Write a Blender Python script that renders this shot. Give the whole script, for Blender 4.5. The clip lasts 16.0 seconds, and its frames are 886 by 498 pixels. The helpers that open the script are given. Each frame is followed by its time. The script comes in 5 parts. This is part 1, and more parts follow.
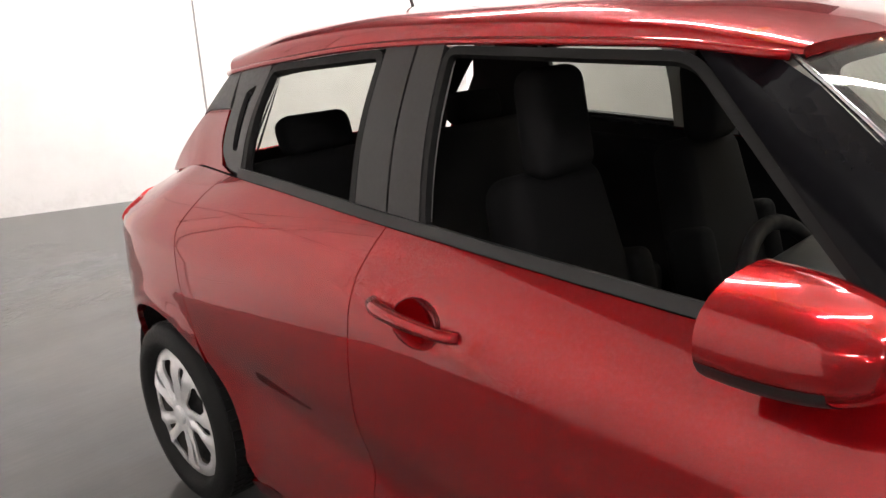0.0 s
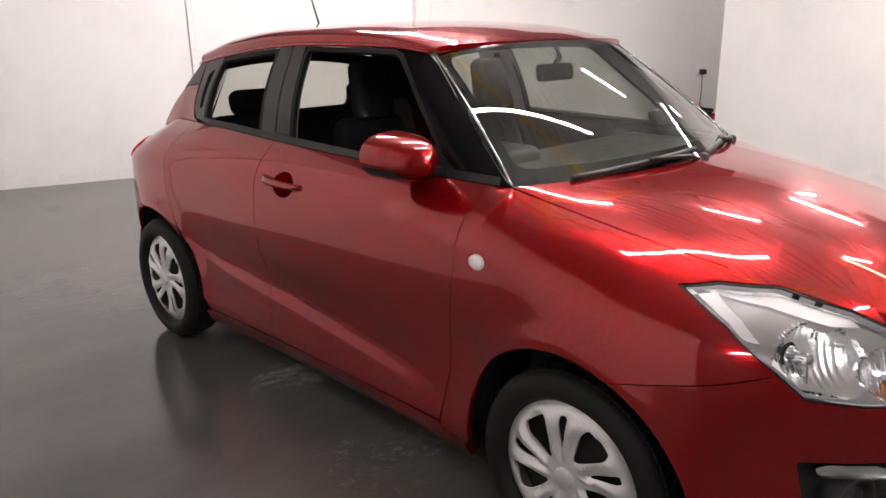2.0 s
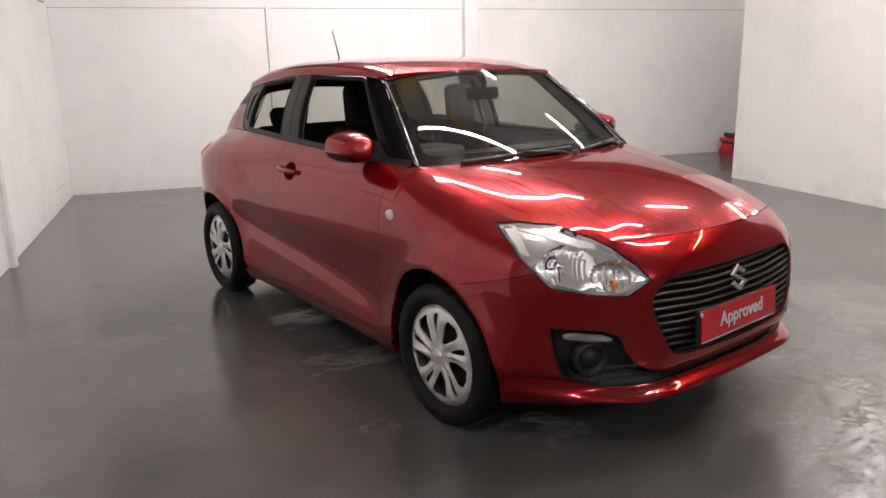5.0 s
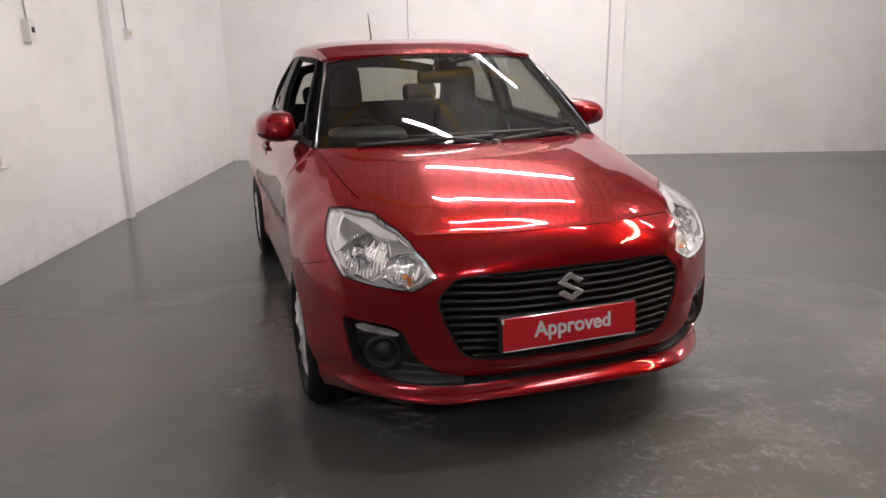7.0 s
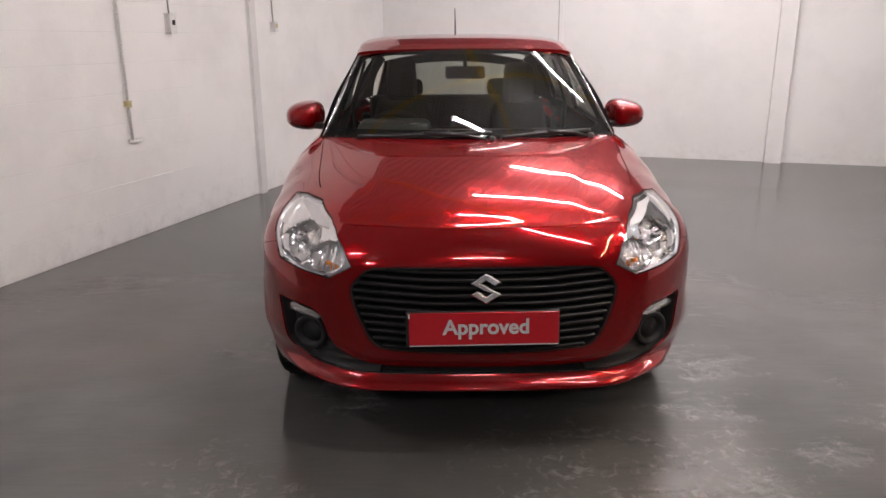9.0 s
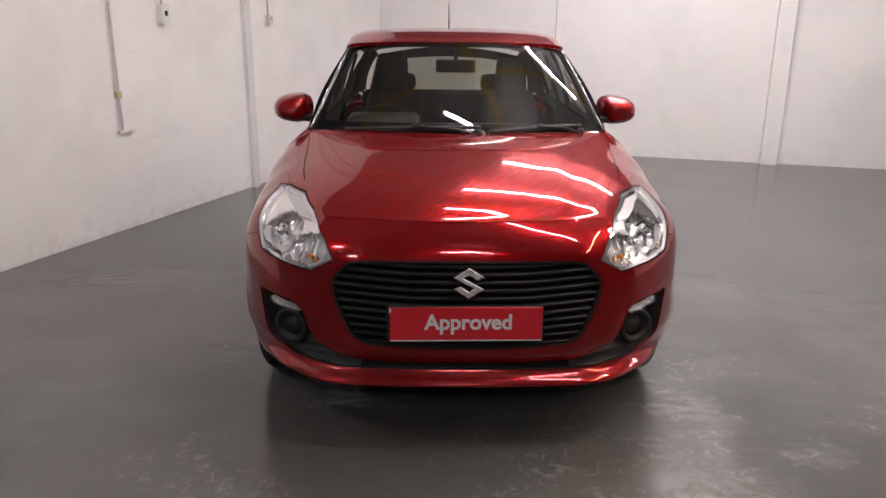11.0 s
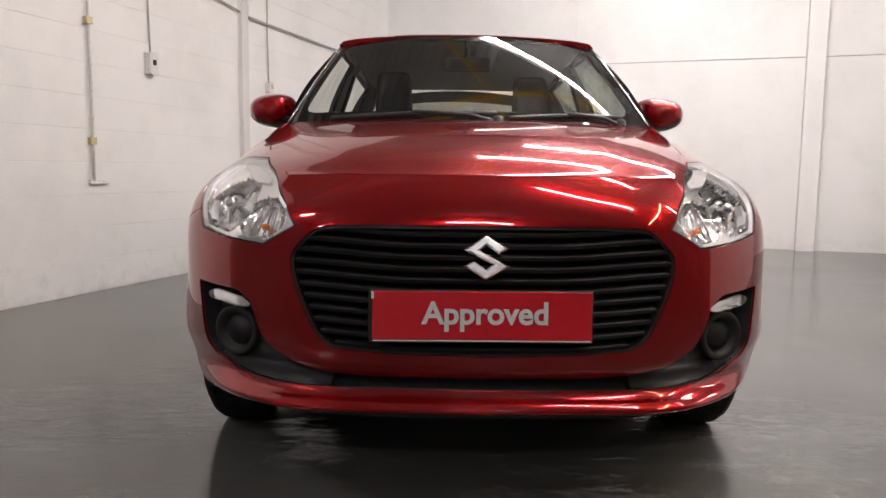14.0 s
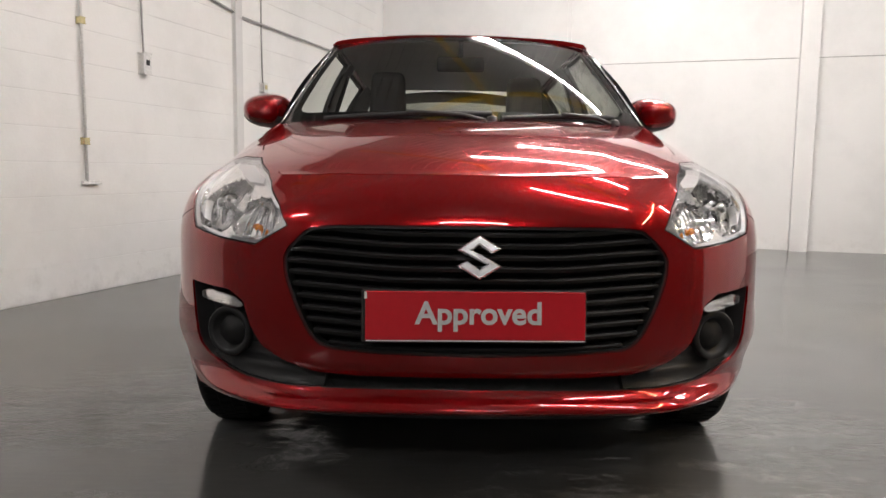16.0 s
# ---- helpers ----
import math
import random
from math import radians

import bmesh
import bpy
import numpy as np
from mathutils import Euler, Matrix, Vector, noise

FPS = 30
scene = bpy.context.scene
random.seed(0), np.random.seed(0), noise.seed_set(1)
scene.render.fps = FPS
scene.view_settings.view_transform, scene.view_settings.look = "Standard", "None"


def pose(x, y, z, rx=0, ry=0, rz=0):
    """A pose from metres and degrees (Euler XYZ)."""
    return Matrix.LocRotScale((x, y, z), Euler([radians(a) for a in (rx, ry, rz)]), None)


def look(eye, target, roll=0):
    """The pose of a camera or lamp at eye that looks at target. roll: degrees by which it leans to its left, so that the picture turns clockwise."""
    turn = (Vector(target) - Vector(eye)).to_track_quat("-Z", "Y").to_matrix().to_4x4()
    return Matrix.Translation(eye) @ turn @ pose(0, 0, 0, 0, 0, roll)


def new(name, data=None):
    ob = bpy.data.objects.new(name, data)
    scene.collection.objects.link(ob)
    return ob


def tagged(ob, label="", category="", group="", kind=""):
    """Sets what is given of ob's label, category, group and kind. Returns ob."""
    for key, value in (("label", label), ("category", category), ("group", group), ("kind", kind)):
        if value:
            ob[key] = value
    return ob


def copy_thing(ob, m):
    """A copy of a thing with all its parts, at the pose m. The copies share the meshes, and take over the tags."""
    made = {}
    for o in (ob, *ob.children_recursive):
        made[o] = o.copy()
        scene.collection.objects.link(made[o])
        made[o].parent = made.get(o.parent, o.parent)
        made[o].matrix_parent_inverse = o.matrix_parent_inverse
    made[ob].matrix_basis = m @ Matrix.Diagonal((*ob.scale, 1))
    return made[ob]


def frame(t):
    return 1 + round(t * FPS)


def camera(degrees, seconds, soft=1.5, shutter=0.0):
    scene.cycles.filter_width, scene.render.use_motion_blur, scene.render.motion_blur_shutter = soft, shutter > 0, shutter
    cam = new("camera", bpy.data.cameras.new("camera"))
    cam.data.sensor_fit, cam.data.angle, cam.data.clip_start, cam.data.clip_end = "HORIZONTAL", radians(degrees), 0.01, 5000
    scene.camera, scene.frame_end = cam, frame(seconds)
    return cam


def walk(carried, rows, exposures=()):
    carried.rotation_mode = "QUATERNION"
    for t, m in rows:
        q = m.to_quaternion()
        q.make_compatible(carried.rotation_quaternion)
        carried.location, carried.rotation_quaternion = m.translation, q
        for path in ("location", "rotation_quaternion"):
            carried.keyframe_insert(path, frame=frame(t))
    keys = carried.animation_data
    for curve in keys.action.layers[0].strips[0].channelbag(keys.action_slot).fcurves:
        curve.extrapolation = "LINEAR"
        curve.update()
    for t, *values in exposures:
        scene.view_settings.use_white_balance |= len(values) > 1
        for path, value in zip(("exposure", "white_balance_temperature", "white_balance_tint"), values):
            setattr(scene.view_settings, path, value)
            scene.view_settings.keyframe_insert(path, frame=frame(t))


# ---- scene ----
cam = camera(62.6, 16.0, soft=1.5)
PATH = [
    (0, (-1.662, 0.375, 1.483), (-0.341, 1.740, 0.871), -2.3),
    (0.5, (-1.951, -0.111, 1.499), (-0.574, 1.235, 0.959), 0.1),
    (1, (-2.063, -0.484, 1.502), (-0.688, 0.86, 0.949), -1.3),
    (1.5, (-2.169, -0.741, 1.492), (-0.852, 0.65, 0.918), -1.1),
    (2, (-2.28, -1.002, 1.474), (-0.936, 0.364, 0.899), -0.9),
    (2.5, (-2.399, -1.428, 1.482), (-1.095, -0.009, 0.946), -1.8),
    (3, (-2.62, -1.822, 1.464), (-1.339, -0.381, 0.931), -1.9),
    (3.5, (-2.657, -2.085, 1.52), (-1.435, -0.59, 0.997), -2.6),
    (3.7, (-2.663, -2.130, 1.508), (-1.446, -0.620, 1.015), -2.0),
    (5.8, (-2.205, -2.488, 1.478), (-1.157, -0.868, 0.944), -0.6),
    (6, (-2.088, -2.583, 1.496), (-1.109, -0.926, 0.951), -0.4),
    (6.5, (-1.643, -2.793, 1.461), (-0.87, -1.026, 0.932), -1.3),
    (7, (-1.15, -2.964, 1.473), (-0.564, -1.129, 0.935), -1.0),
    (7.5, (-0.696, -3.048, 1.472), (-0.379, -1.16, 0.893), -1.2),
    (8, (-0.417, -3.156, 1.473), (-0.253, -1.243, 0.915), 0.3),
    (8.5, (-0.194, -3.176, 1.487), (-0.109, -1.254, 0.94), -0.0),
    (8.7, (-0.182, -3.171, 1.480), (-0.147, -1.248, 0.932), -0.5),
    (10.8, (-0.134, -3.168, 1.472), (-0.098, -1.250, 0.908), 0.4),
    (11, (-0.128, -3.141, 1.453), (-0.092, -1.22, 0.898), 0.5),
    (11.5, (-0.129, -2.884, 1.395), (-0.084, -0.971, 0.812), 0.4),
    (12, (-0.126, -2.563, 1.232), (-0.074, -0.63, 0.724), -0.1),
    (12.5, (-0.109, -2.52, 0.905), (-0.091, -0.533, 0.683), -0.4),
    (13, (-0.102, -2.526, 0.872), (-0.093, -0.536, 0.667), -0.2),
    (13.5, (-0.105, -2.523, 0.863), (-0.099, -0.534, 0.649), 0.2),
    (14, (-0.104, -2.522, 0.862), (-0.097, -0.534, 0.647), 0.7),
    (14.5, (-0.102, -2.519, 0.863), (-0.089, -0.531, 0.643), 0.8),
    (15, (-0.104, -2.514, 0.859), (-0.085, -0.527, 0.638), 0.9),
    (15.5, (-0.1, -2.514, 0.857), (-0.08, -0.526, 0.638), 0.8),
    (16, (-0.1, -2.52, 0.86), (-0.079, -0.531, 0.647), 0.7),
]
EXPOSURES = [(0.0, 1.8, 6500, 9), (1.0, 1.4, 6500, 10), (2.0, 1.18, 6500, 12), (3.5, 1.03, 6500, 13), (6.0, 0.96, 6500, 13), (8.0, 0.69, 6500, 14), (11.0, 0.66, 6500, 15), (11.5, 0.71, 6500, 14), (12.8, 0.72, 6650, 13), (14.0, 0.79, 6550, 11), (16.0, 0.82, 6500, 7)]
walk(cam, [(t, look(eye, target, roll)) for t, eye, target, roll in PATH], EXPOSURES)

# ---- light ----
world = bpy.data.worlds.new("world")
scene.world = world
world.use_nodes = True
world.node_tree.nodes["Background"].inputs[0].default_value = (0.02, 0.02, 0.022, 1)
world.node_tree.nodes["Background"].inputs[1].default_value = 1.0

# ---- the room's axes: u along the back wall, v from it towards the viewer ----
TH = radians(18.5)
E1 = Vector((math.cos(TH), -math.sin(TH), 0))
E2 = Vector((math.sin(TH), math.cos(TH), 0))
CORNER = Vector((-0.82, 7.40, 0))
ROOM = Matrix(((E1.x, -E2.x, 0, CORNER.x), (E1.y, -E2.y, 0, CORNER.y), (0, 0, 1, 0), (0, 0, 0, 1)))  # u, v, z (left-handed)


def rm(u, v, z):
    return CORNER + E1 * u - E2 * v + Vector((0, 0, z))


# ---- materials ----
def node_mat(name):
    m = bpy.data.materials.new(name)
    m.use_nodes = True
    nt = m.node_tree
    return m, nt, nt.nodes["Principled BSDF"]


def N(nt, kind, **inputs):
    n = nt.nodes.new(kind)
    for k, v in inputs.items():
        key = k.replace("_", " ")
        n.inputs[key].default_value = v
    return n


def ramp(nt, src, stops):
    r = nt.nodes.new("ShaderNodeValToRGB")
    els = r.color_ramp.elements
    while len(els) < len(stops):
        els.new(0.5)
    for e, (p, c) in zip(els, stops):
        e.position, e.color = p, (c if len(c) == 4 else (*c, 1))
    nt.links.new(src, r.inputs[0])
    return r.outputs[0]


def plain(name, color, rough=0.5, metal=0.0, coat=0.0, spec=0.5, noise_scale=60.0, vary=0.12, bump=0.0):
    """A surface with a slight grain in colour, gloss and relief."""
    m, nt, b = node_mat(name)
    tc = nt.nodes.new("ShaderNodeTexCoord")
    nz = N(nt, "ShaderNodeTexNoise", Scale=noise_scale, Detail=5.0)
    nt.links.new(tc.outputs["Object"], nz.inputs["Vector"])
    lo = tuple(c * (1 - vary) for c in color)
    hi = tuple(min(1, c * (1 + vary)) for c in color)
    nt.links.new(ramp(nt, nz.outputs["Fac"], [(0.3, lo), (0.7, hi)]), b.inputs["Base Color"])
    nt.links.new(ramp(nt, nz.outputs["Fac"], [(0.3, (rough * 0.85,) * 3), (0.7, (min(1, rough * 1.15),) * 3)]), b.inputs["Roughness"])
    b.inputs["Metallic"].default_value = metal
    b.inputs["Coat Weight"].default_value = coat
    b.inputs["Specular IOR Level"].default_value = spec
    if bump:
        bp = N(nt, "ShaderNodeBump", Strength=bump, Distance=0.002)
        nt.links.new(nz.outputs["Fac"], bp.inputs["Height"])
        nt.links.new(bp.outputs[0], b.inputs["Normal"])
    return m


def paint_red():
    m, nt, b = node_mat("red_metallic_paint")
    tc = nt.nodes.new("ShaderNodeTexCoord")
    fl = N(nt, "ShaderNodeTexVoronoi", Scale=1400.0)
    nt.links.new(tc.outputs["Object"], fl.inputs["Vector"])
    nt.links.new(ramp(nt, fl.outputs["Color"], [(0.0, (0.205, 0.0017, 0.0035)), (1.0, (0.30, 0.0025, 0.005))]), b.inputs["Base Color"])
    b.inputs["Metallic"].default_value = 0.56
    b.inputs["Roughness"].default_value = 0.21
    b.inputs["Specular IOR Level"].default_value = 0.1
    b.inputs["Specular Tint"].default_value = (0.55, 0.012, 0.02, 1)
    b.inputs["Coat Weight"].default_value = 1.0
    b.inputs["Coat Roughness"].default_value = 0.006
    b.inputs["Coat IOR"].default_value = 1.52
    big = N(nt, "ShaderNodeTexNoise", Scale=5.0, Detail=2.0)
    nt.links.new(tc.outputs["Object"], big.inputs["Vector"])
    bp = N(nt, "ShaderNodeBump", Strength=0.006, Distance=0.01)
    nt.links.new(big.outputs["Fac"], bp.inputs["Height"])
    nt.links.new(bp.outputs[0], b.inputs["Coat Normal"])
    return m


def glass_mat(name, tint, gloss=0.9, ior=1.5):
    """Thin pane: tinted see-through with Fresnel gloss."""
    m, nt, b = node_mat(name)
    out = nt.nodes["Material Output"]
    nt.nodes.remove(b)
    tr = N(nt, "ShaderNodeBsdfTransparent", Color=(*tint, 1))
    gl = N(nt, "ShaderNodeBsdfGlossy", Color=(gloss, gloss, gloss, 1), Roughness=0.0)
    lw = N(nt, "ShaderNodeLayerWeight", Blend=0.5)
    pw = nt.nodes.new("ShaderNodeMath")
    pw.operation = "POWER"
    pw.inputs[1].default_value = 5.0
    nt.links.new(lw.outputs["Facing"], pw.inputs[0])
    fr = nt.nodes.new("ShaderNodeMath")
    fr.operation = "MULTIPLY_ADD"
    f0 = ((ior - 1) / (ior + 1)) ** 2 * 1.8
    fr.inputs[1].default_value, fr.inputs[2].default_value = 1 - f0, f0
    nt.links.new(pw.outputs[0], fr.inputs[0])
    mx = nt.nodes.new("ShaderNodeMixShader")
    nt.links.new(fr.outputs[0], mx.inputs[0])
    nt.links.new(tr.outputs[0], mx.inputs[1])
    nt.links.new(gl.outputs[0], mx.inputs[2])
    nt.links.new(mx.outputs[0], out.inputs[0])
    return m


def emitter(name, color, strength):
    m, nt, b = node_mat(name)
    b.inputs["Base Color"].default_value = (0.8, 0.8, 0.8, 1)
    b.inputs["Emission Color"].default_value = (*color, 1)
    b.inputs["Emission Strength"].default_value = strength
    return m


def wall_paint(name, base, dirt=0.25, rough=0.55, foot=True):
    """White emulsion with roller grain, grey scuffs and a scuffed, flaking foot."""
    m, nt, b = node_mat(name)
    geo = nt.nodes.new("ShaderNodeNewGeometry")
    n1 = N(nt, "ShaderNodeTexNoise", Scale=1.3, Detail=8.0, Roughness=0.65)
    n2 = N(nt, "ShaderNodeTexNoise", Scale=55.0, Detail=4.0)
    n3 = N(nt, "ShaderNodeTexNoise", Scale=7.0, Detail=9.0, Roughness=0.7)
    for n in (n1, n2, n3):
        nt.links.new(geo.outputs["Position"], n.inputs["Vector"])
    light = tuple(c * 1.0 for c in base)
    dark = tuple(c * (1 - dirt * 0.35) for c in base)
    col = ramp(nt, n1.outputs["Fac"], [(0.32, dark), (0.55, light)])
    mix = nt.nodes.new("ShaderNodeMix")
    mix.data_type = "RGBA"
    mix.inputs["B"].default_value = (0.45, 0.43, 0.41, 1)
    nt.links.new(col, mix.inputs["A"])
    # scuffs near the foot: own shapes from noise, gated by the height of splashes
    sep = nt.nodes.new("ShaderNodeSeparateXYZ")
    nt.links.new(geo.outputs["Position"], sep.inputs[0])
    mr = nt.nodes.new("ShaderNodeMapRange")
    mr.inputs["From Min"].default_value, mr.inputs["From Max"].default_value = 0.0, 0.45
    mr.inputs["To Min"].default_value, mr.inputs["To Max"].default_value = 0.60, 0.25
    nt.links.new(sep.outputs["Z"], mr.inputs["Value"])
    gt = nt.nodes.new("ShaderNodeMath")
    gt.operation = "SUBTRACT"
    nt.links.new(mr.outputs[0], gt.inputs[0])
    nt.links.new(n3.outputs["Fac"], gt.inputs[1])
    mul = nt.nodes.new("ShaderNodeMath")
    mul.operation, mul.use_clamp = "MULTIPLY", True
    mul.inputs[1].default_value = 1.3 if foot else 0.0
    nt.links.new(gt.outputs[0], mul.inputs[0])
    nt.links.new(mul.outputs[0], mix.inputs["Factor"])
    nt.links.new(mix.outputs["Result"], b.inputs["Base Color"])
    b.inputs["Roughness"].default_value = rough
    bp = N(nt, "ShaderNodeBump", Strength=0.25, Distance=0.003)
    nt.links.new(n2.outputs["Fac"], bp.inputs["Height"])
    nt.links.new(bp.outputs[0], b.inputs["Normal"])
    return m


def floor_paint():
    """Grey floor paint on concrete: satin gloss, brushed streaks, scuffed patches with broken relief and lamp glints
    put into the colour.
    """
    m, nt, b = node_mat("grey_floor_paint")
    geo = nt.nodes.new("ShaderNodeNewGeometry")
    turn = nt.nodes.new("ShaderNodeMapping")
    turn.inputs["Rotation"].default_value = (0, 0, radians(-25))
    turn.inputs["Scale"].default_value = (1.0, 2.4, 1.0)
    nt.links.new(geo.outputs["Position"], turn.inputs["Vector"])

    def nz(scale, detail, rough, streaky=False, dist=0.0):
        n = N(nt, "ShaderNodeTexNoise", Scale=scale, Detail=detail, Roughness=rough, Distortion=dist)
        nt.links.new(turn.outputs[0] if streaky else geo.outputs["Position"], n.inputs["Vector"])
        return n.outputs["Fac"]

    def math_node(op, a, c, clamp=False):
        n = nt.nodes.new("ShaderNodeMath")
        n.operation, n.use_clamp = op, clamp
        for k, v in enumerate((a, c)):
            if isinstance(v, float):
                n.inputs[k].default_value = v
            else:
                nt.links.new(v, n.inputs[k])
        return n.outputs[0]

    big, streak, fine = nz(0.7, 6.0, 0.55), nz(1.4, 3.0, 0.5, True), nz(20.0, 7.0, 0.66, False, 0.8)
    # worn places, each with a ragged rim
    ragged = nz(3.2, 6.0, 0.62, True, 0.4)
    patch = 0.0
    for x, y, r in ((1.12, -0.04, 0.34), (0.92, -0.45, 0.36), (0.84, -0.92, 0.50), (0.40, -1.05, 0.55), (0.28, -0.80, 0.50), (1.30, -0.80, 0.25), (0.05, -1.25, 0.35), (-0.90, -0.98, 0.42), (-1.09, 0.17, 0.24), (-0.50, -0.27, 0.28), (-0.75, 0.78, 0.38), (-0.67, 1.55, 0.26), (-0.3, 5.95, 0.30), (1.9, -0.6, 0.5)):
        d = nt.nodes.new("ShaderNodeVectorMath")
        d.operation = "DISTANCE"
        d.inputs[1].default_value = (x, y, 0)
        nt.links.new(geo.outputs["Position"], d.inputs[0])
        fall = math_node("SUBTRACT", 1.0, math_node("DIVIDE", d.outputs["Value"], r))
        spot = math_node("ADD", math_node("MULTIPLY", fall, 0.9), math_node("MULTIPLY", math_node("SUBTRACT", ragged, 0.5), 2.6))
        patch = math_node("MAXIMUM", patch, ramp(nt, spot, [(0.25, (0, 0, 0)), (0.80, (1, 1, 1))]))
    # pale flecks in the worn relief: scuffs, with lamp sparkle painted in
    chip_glints = math_node("MULTIPLY", patch, ramp(nt, fine, [(0.52, (0, 0, 0)), (0.64, (1, 1, 1))]))
    tone = math_node("ADD", math_node("MULTIPLY", big, 0.78), math_node("MULTIPLY", streak, 0.22))
    col = ramp(nt, tone, [(0.32, (0.062, 0.065, 0.064)), (0.50, (0.088, 0.090, 0.089)), (0.68, (0.122, 0.123, 0.120))])
    mix = nt.nodes.new("ShaderNodeMix")
    mix.data_type = "RGBA"
    mix.inputs["B"].default_value = (0.34, 0.33, 0.31, 1)
    # brownish traffic stains and fine brush scratches
    stain = nt.nodes.new("ShaderNodeMix")
    stain.data_type = "RGBA"
    stain.inputs["B"].default_value = (0.112, 0.098, 0.080, 1)
    nt.links.new(col, stain.inputs["A"])
    nt.links.new(ramp(nt, nz(0.45, 7.0, 0.6, False, 0.6), [(0.46, (0, 0, 0)), (0.72, (0.75, 0.75, 0.75))]), stain.inputs["Factor"])
    comb = nt.nodes.new("ShaderNodeMapping")
    comb.inputs["Rotation"].default_value = (0, 0, radians(32))
    comb.inputs["Scale"].default_value = (6.0, 60.0, 1.0)
    nt.links.new(geo.outputs["Position"], comb.inputs["Vector"])
    hair = N(nt, "ShaderNodeTexNoise", Scale=1.0, Detail=6.0, Roughness=0.7, Distortion=0.3)
    nt.links.new(comb.outputs[0], hair.inputs["Vector"])
    scratch = nt.nodes.new("ShaderNodeMix")
    scratch.data_type, scratch.blend_type = "RGBA", "MULTIPLY"
    scratch.inputs["Factor"].default_value = 1.0
    nt.links.new(stain.outputs["Result"], scratch.inputs["A"])
    nt.links.new(ramp(nt, hair.outputs["Fac"], [(0.30, (0.93, 0.93, 0.93)), (0.70, (1.06, 1.06, 1.06))]), scratch.inputs["B"])
    nt.links.new(scratch.outputs["Result"], mix.inputs["A"])
    nt.links.new(math_node("MULTIPLY", chip_glints, 0.33), mix.inputs["Factor"])
    nt.links.new(mix.outputs["Result"], b.inputs["Base Color"])
    rough = math_node("ADD", ramp(nt, tone, [(0.35, (0.12,) * 3), (0.65, (0.21,) * 3)]), math_node("MULTIPLY", patch, -0.04))
    nt.links.new(rough, b.inputs["Roughness"])
    b.inputs["Specular IOR Level"].default_value = 0.55
    h1 = N(nt, "ShaderNodeBump", Strength=0.05, Distance=0.02)
    nt.links.new(nz(2.6, 3.0, 0.5), h1.inputs["Height"])
    h2 = N(nt, "ShaderNodeBump", Distance=0.007)
    nt.links.new(fine, h2.inputs["Height"])
    nt.links.new(math_node("ADD", math_node("MULTIPLY", patch, 0.95), 0.014), h2.inputs["Strength"])
    h3 = N(nt, "ShaderNodeBump", Distance=0.006)
    nt.links.new(math_node("ADD", math_node("MULTIPLY", patch, 0.40), 0.11), h3.inputs["Strength"])
    nt.links.new(nz(9.0, 5.0, 0.6, True, 1.2), h3.inputs["Height"])
    h4 = N(nt, "ShaderNodeBump", Strength=0.035, Distance=0.002)
    nt.links.new(hair.outputs["Fac"], h4.inputs["Height"])
    nt.links.new(h1.outputs[0], h4.inputs["Normal"])
    nt.links.new(h4.outputs[0], h3.inputs["Normal"])
    nt.links.new(h3.outputs[0], h2.inputs["Normal"])
    nt.links.new(h2.outputs[0], b.inputs["Normal"])
    return m


RED = paint_red()
BLACK_GLOSS = plain("black_gloss_film", (0.004, 0.004, 0.005), 0.025, spec=0.08, noise_scale=30)
BLACK_SATIN = plain("black_satin_film", (0.022, 0.021, 0.021), 0.36, spec=0.3, noise_scale=90)
BLACK_PLASTIC = plain("black_textured_plastic", (0.019, 0.019, 0.0195), 0.45, spec=0.3, noise_scale=400, bump=0.1)
# pale metal that stands for the highlight on the screen's black edge
EDGE_GLEAM = plain("bright_edge_gleam", (0.45, 0.45, 0.46), 0.16, metal=0.9, vary=0.03)
GRILLE_BLACK = plain("black_grille_plastic", (0.016, 0.016, 0.0165), 0.42, spec=0.25, noise_scale=200)
RUBBER = plain("rubber", (0.012, 0.012, 0.012), 0.6, spec=0.15, noise_scale=120, bump=0.15)
# near-black: dark underside plastic, and the openings' shade put into colour
DARK = plain("void_shade_dark_plastic", (0.006, 0.006, 0.006), 0.8)
CHROME = plain("chrome", (0.85, 0.86, 0.88), 0.07, metal=1.0, vary=0.03)
SILVER = plain("silver_trim_paint", (0.66, 0.66, 0.67), 0.32, metal=0.45, coat=0.3, noise_scale=200, vary=0.06)
STEEL = plain("brake_steel", (0.12, 0.11, 0.10), 0.5, metal=0.8)
FABRIC = plain("charcoal_seat_fabric", (0.011, 0.011, 0.0115), 0.9, spec=0.06, noise_scale=700, vary=0.3, bump=0.4)
TRIM_DARK = plain("dark_cabin_plastic", (0.012, 0.012, 0.013), 0.6, spec=0.15, noise_scale=40)
DASH = plain("grey_dashboard_skin", (0.045, 0.045, 0.044), 0.42, spec=0.5, noise_scale=25, vary=0.2)
HEADLINER = plain("pale_grey_headliner", (0.33, 0.32, 0.30), 0.9, noise_scale=500, vary=0.05)
WS_GLASS = glass_mat("windscreen_glass", (0.62, 0.65, 0.61), 0.97, 1.55)
SIDE_GLASS = glass_mat("side_glass", (0.50, 0.51, 0.47), 0.9, 1.45)
REAR_GLASS = glass_mat("rear_side_glass", (0.38, 0.39, 0.36), 0.9, 1.45)
LENS = glass_mat("clear_lamp_lens", (0.97, 0.97, 0.97), 0.95, 1.5)
AMBER = plain("amber_bulb", (0.75, 0.22, 0.03), 0.2, coat=0.5)
RED_LENS = plain("red_lamp_lens", (0.75, 0.05, 0.05), 0.15, coat=0.6)
REFLECTOR = plain("lamp_reflector", (0.92, 0.92, 0.93), 0.13, metal=1.0, vary=0.015, noise_scale=20)
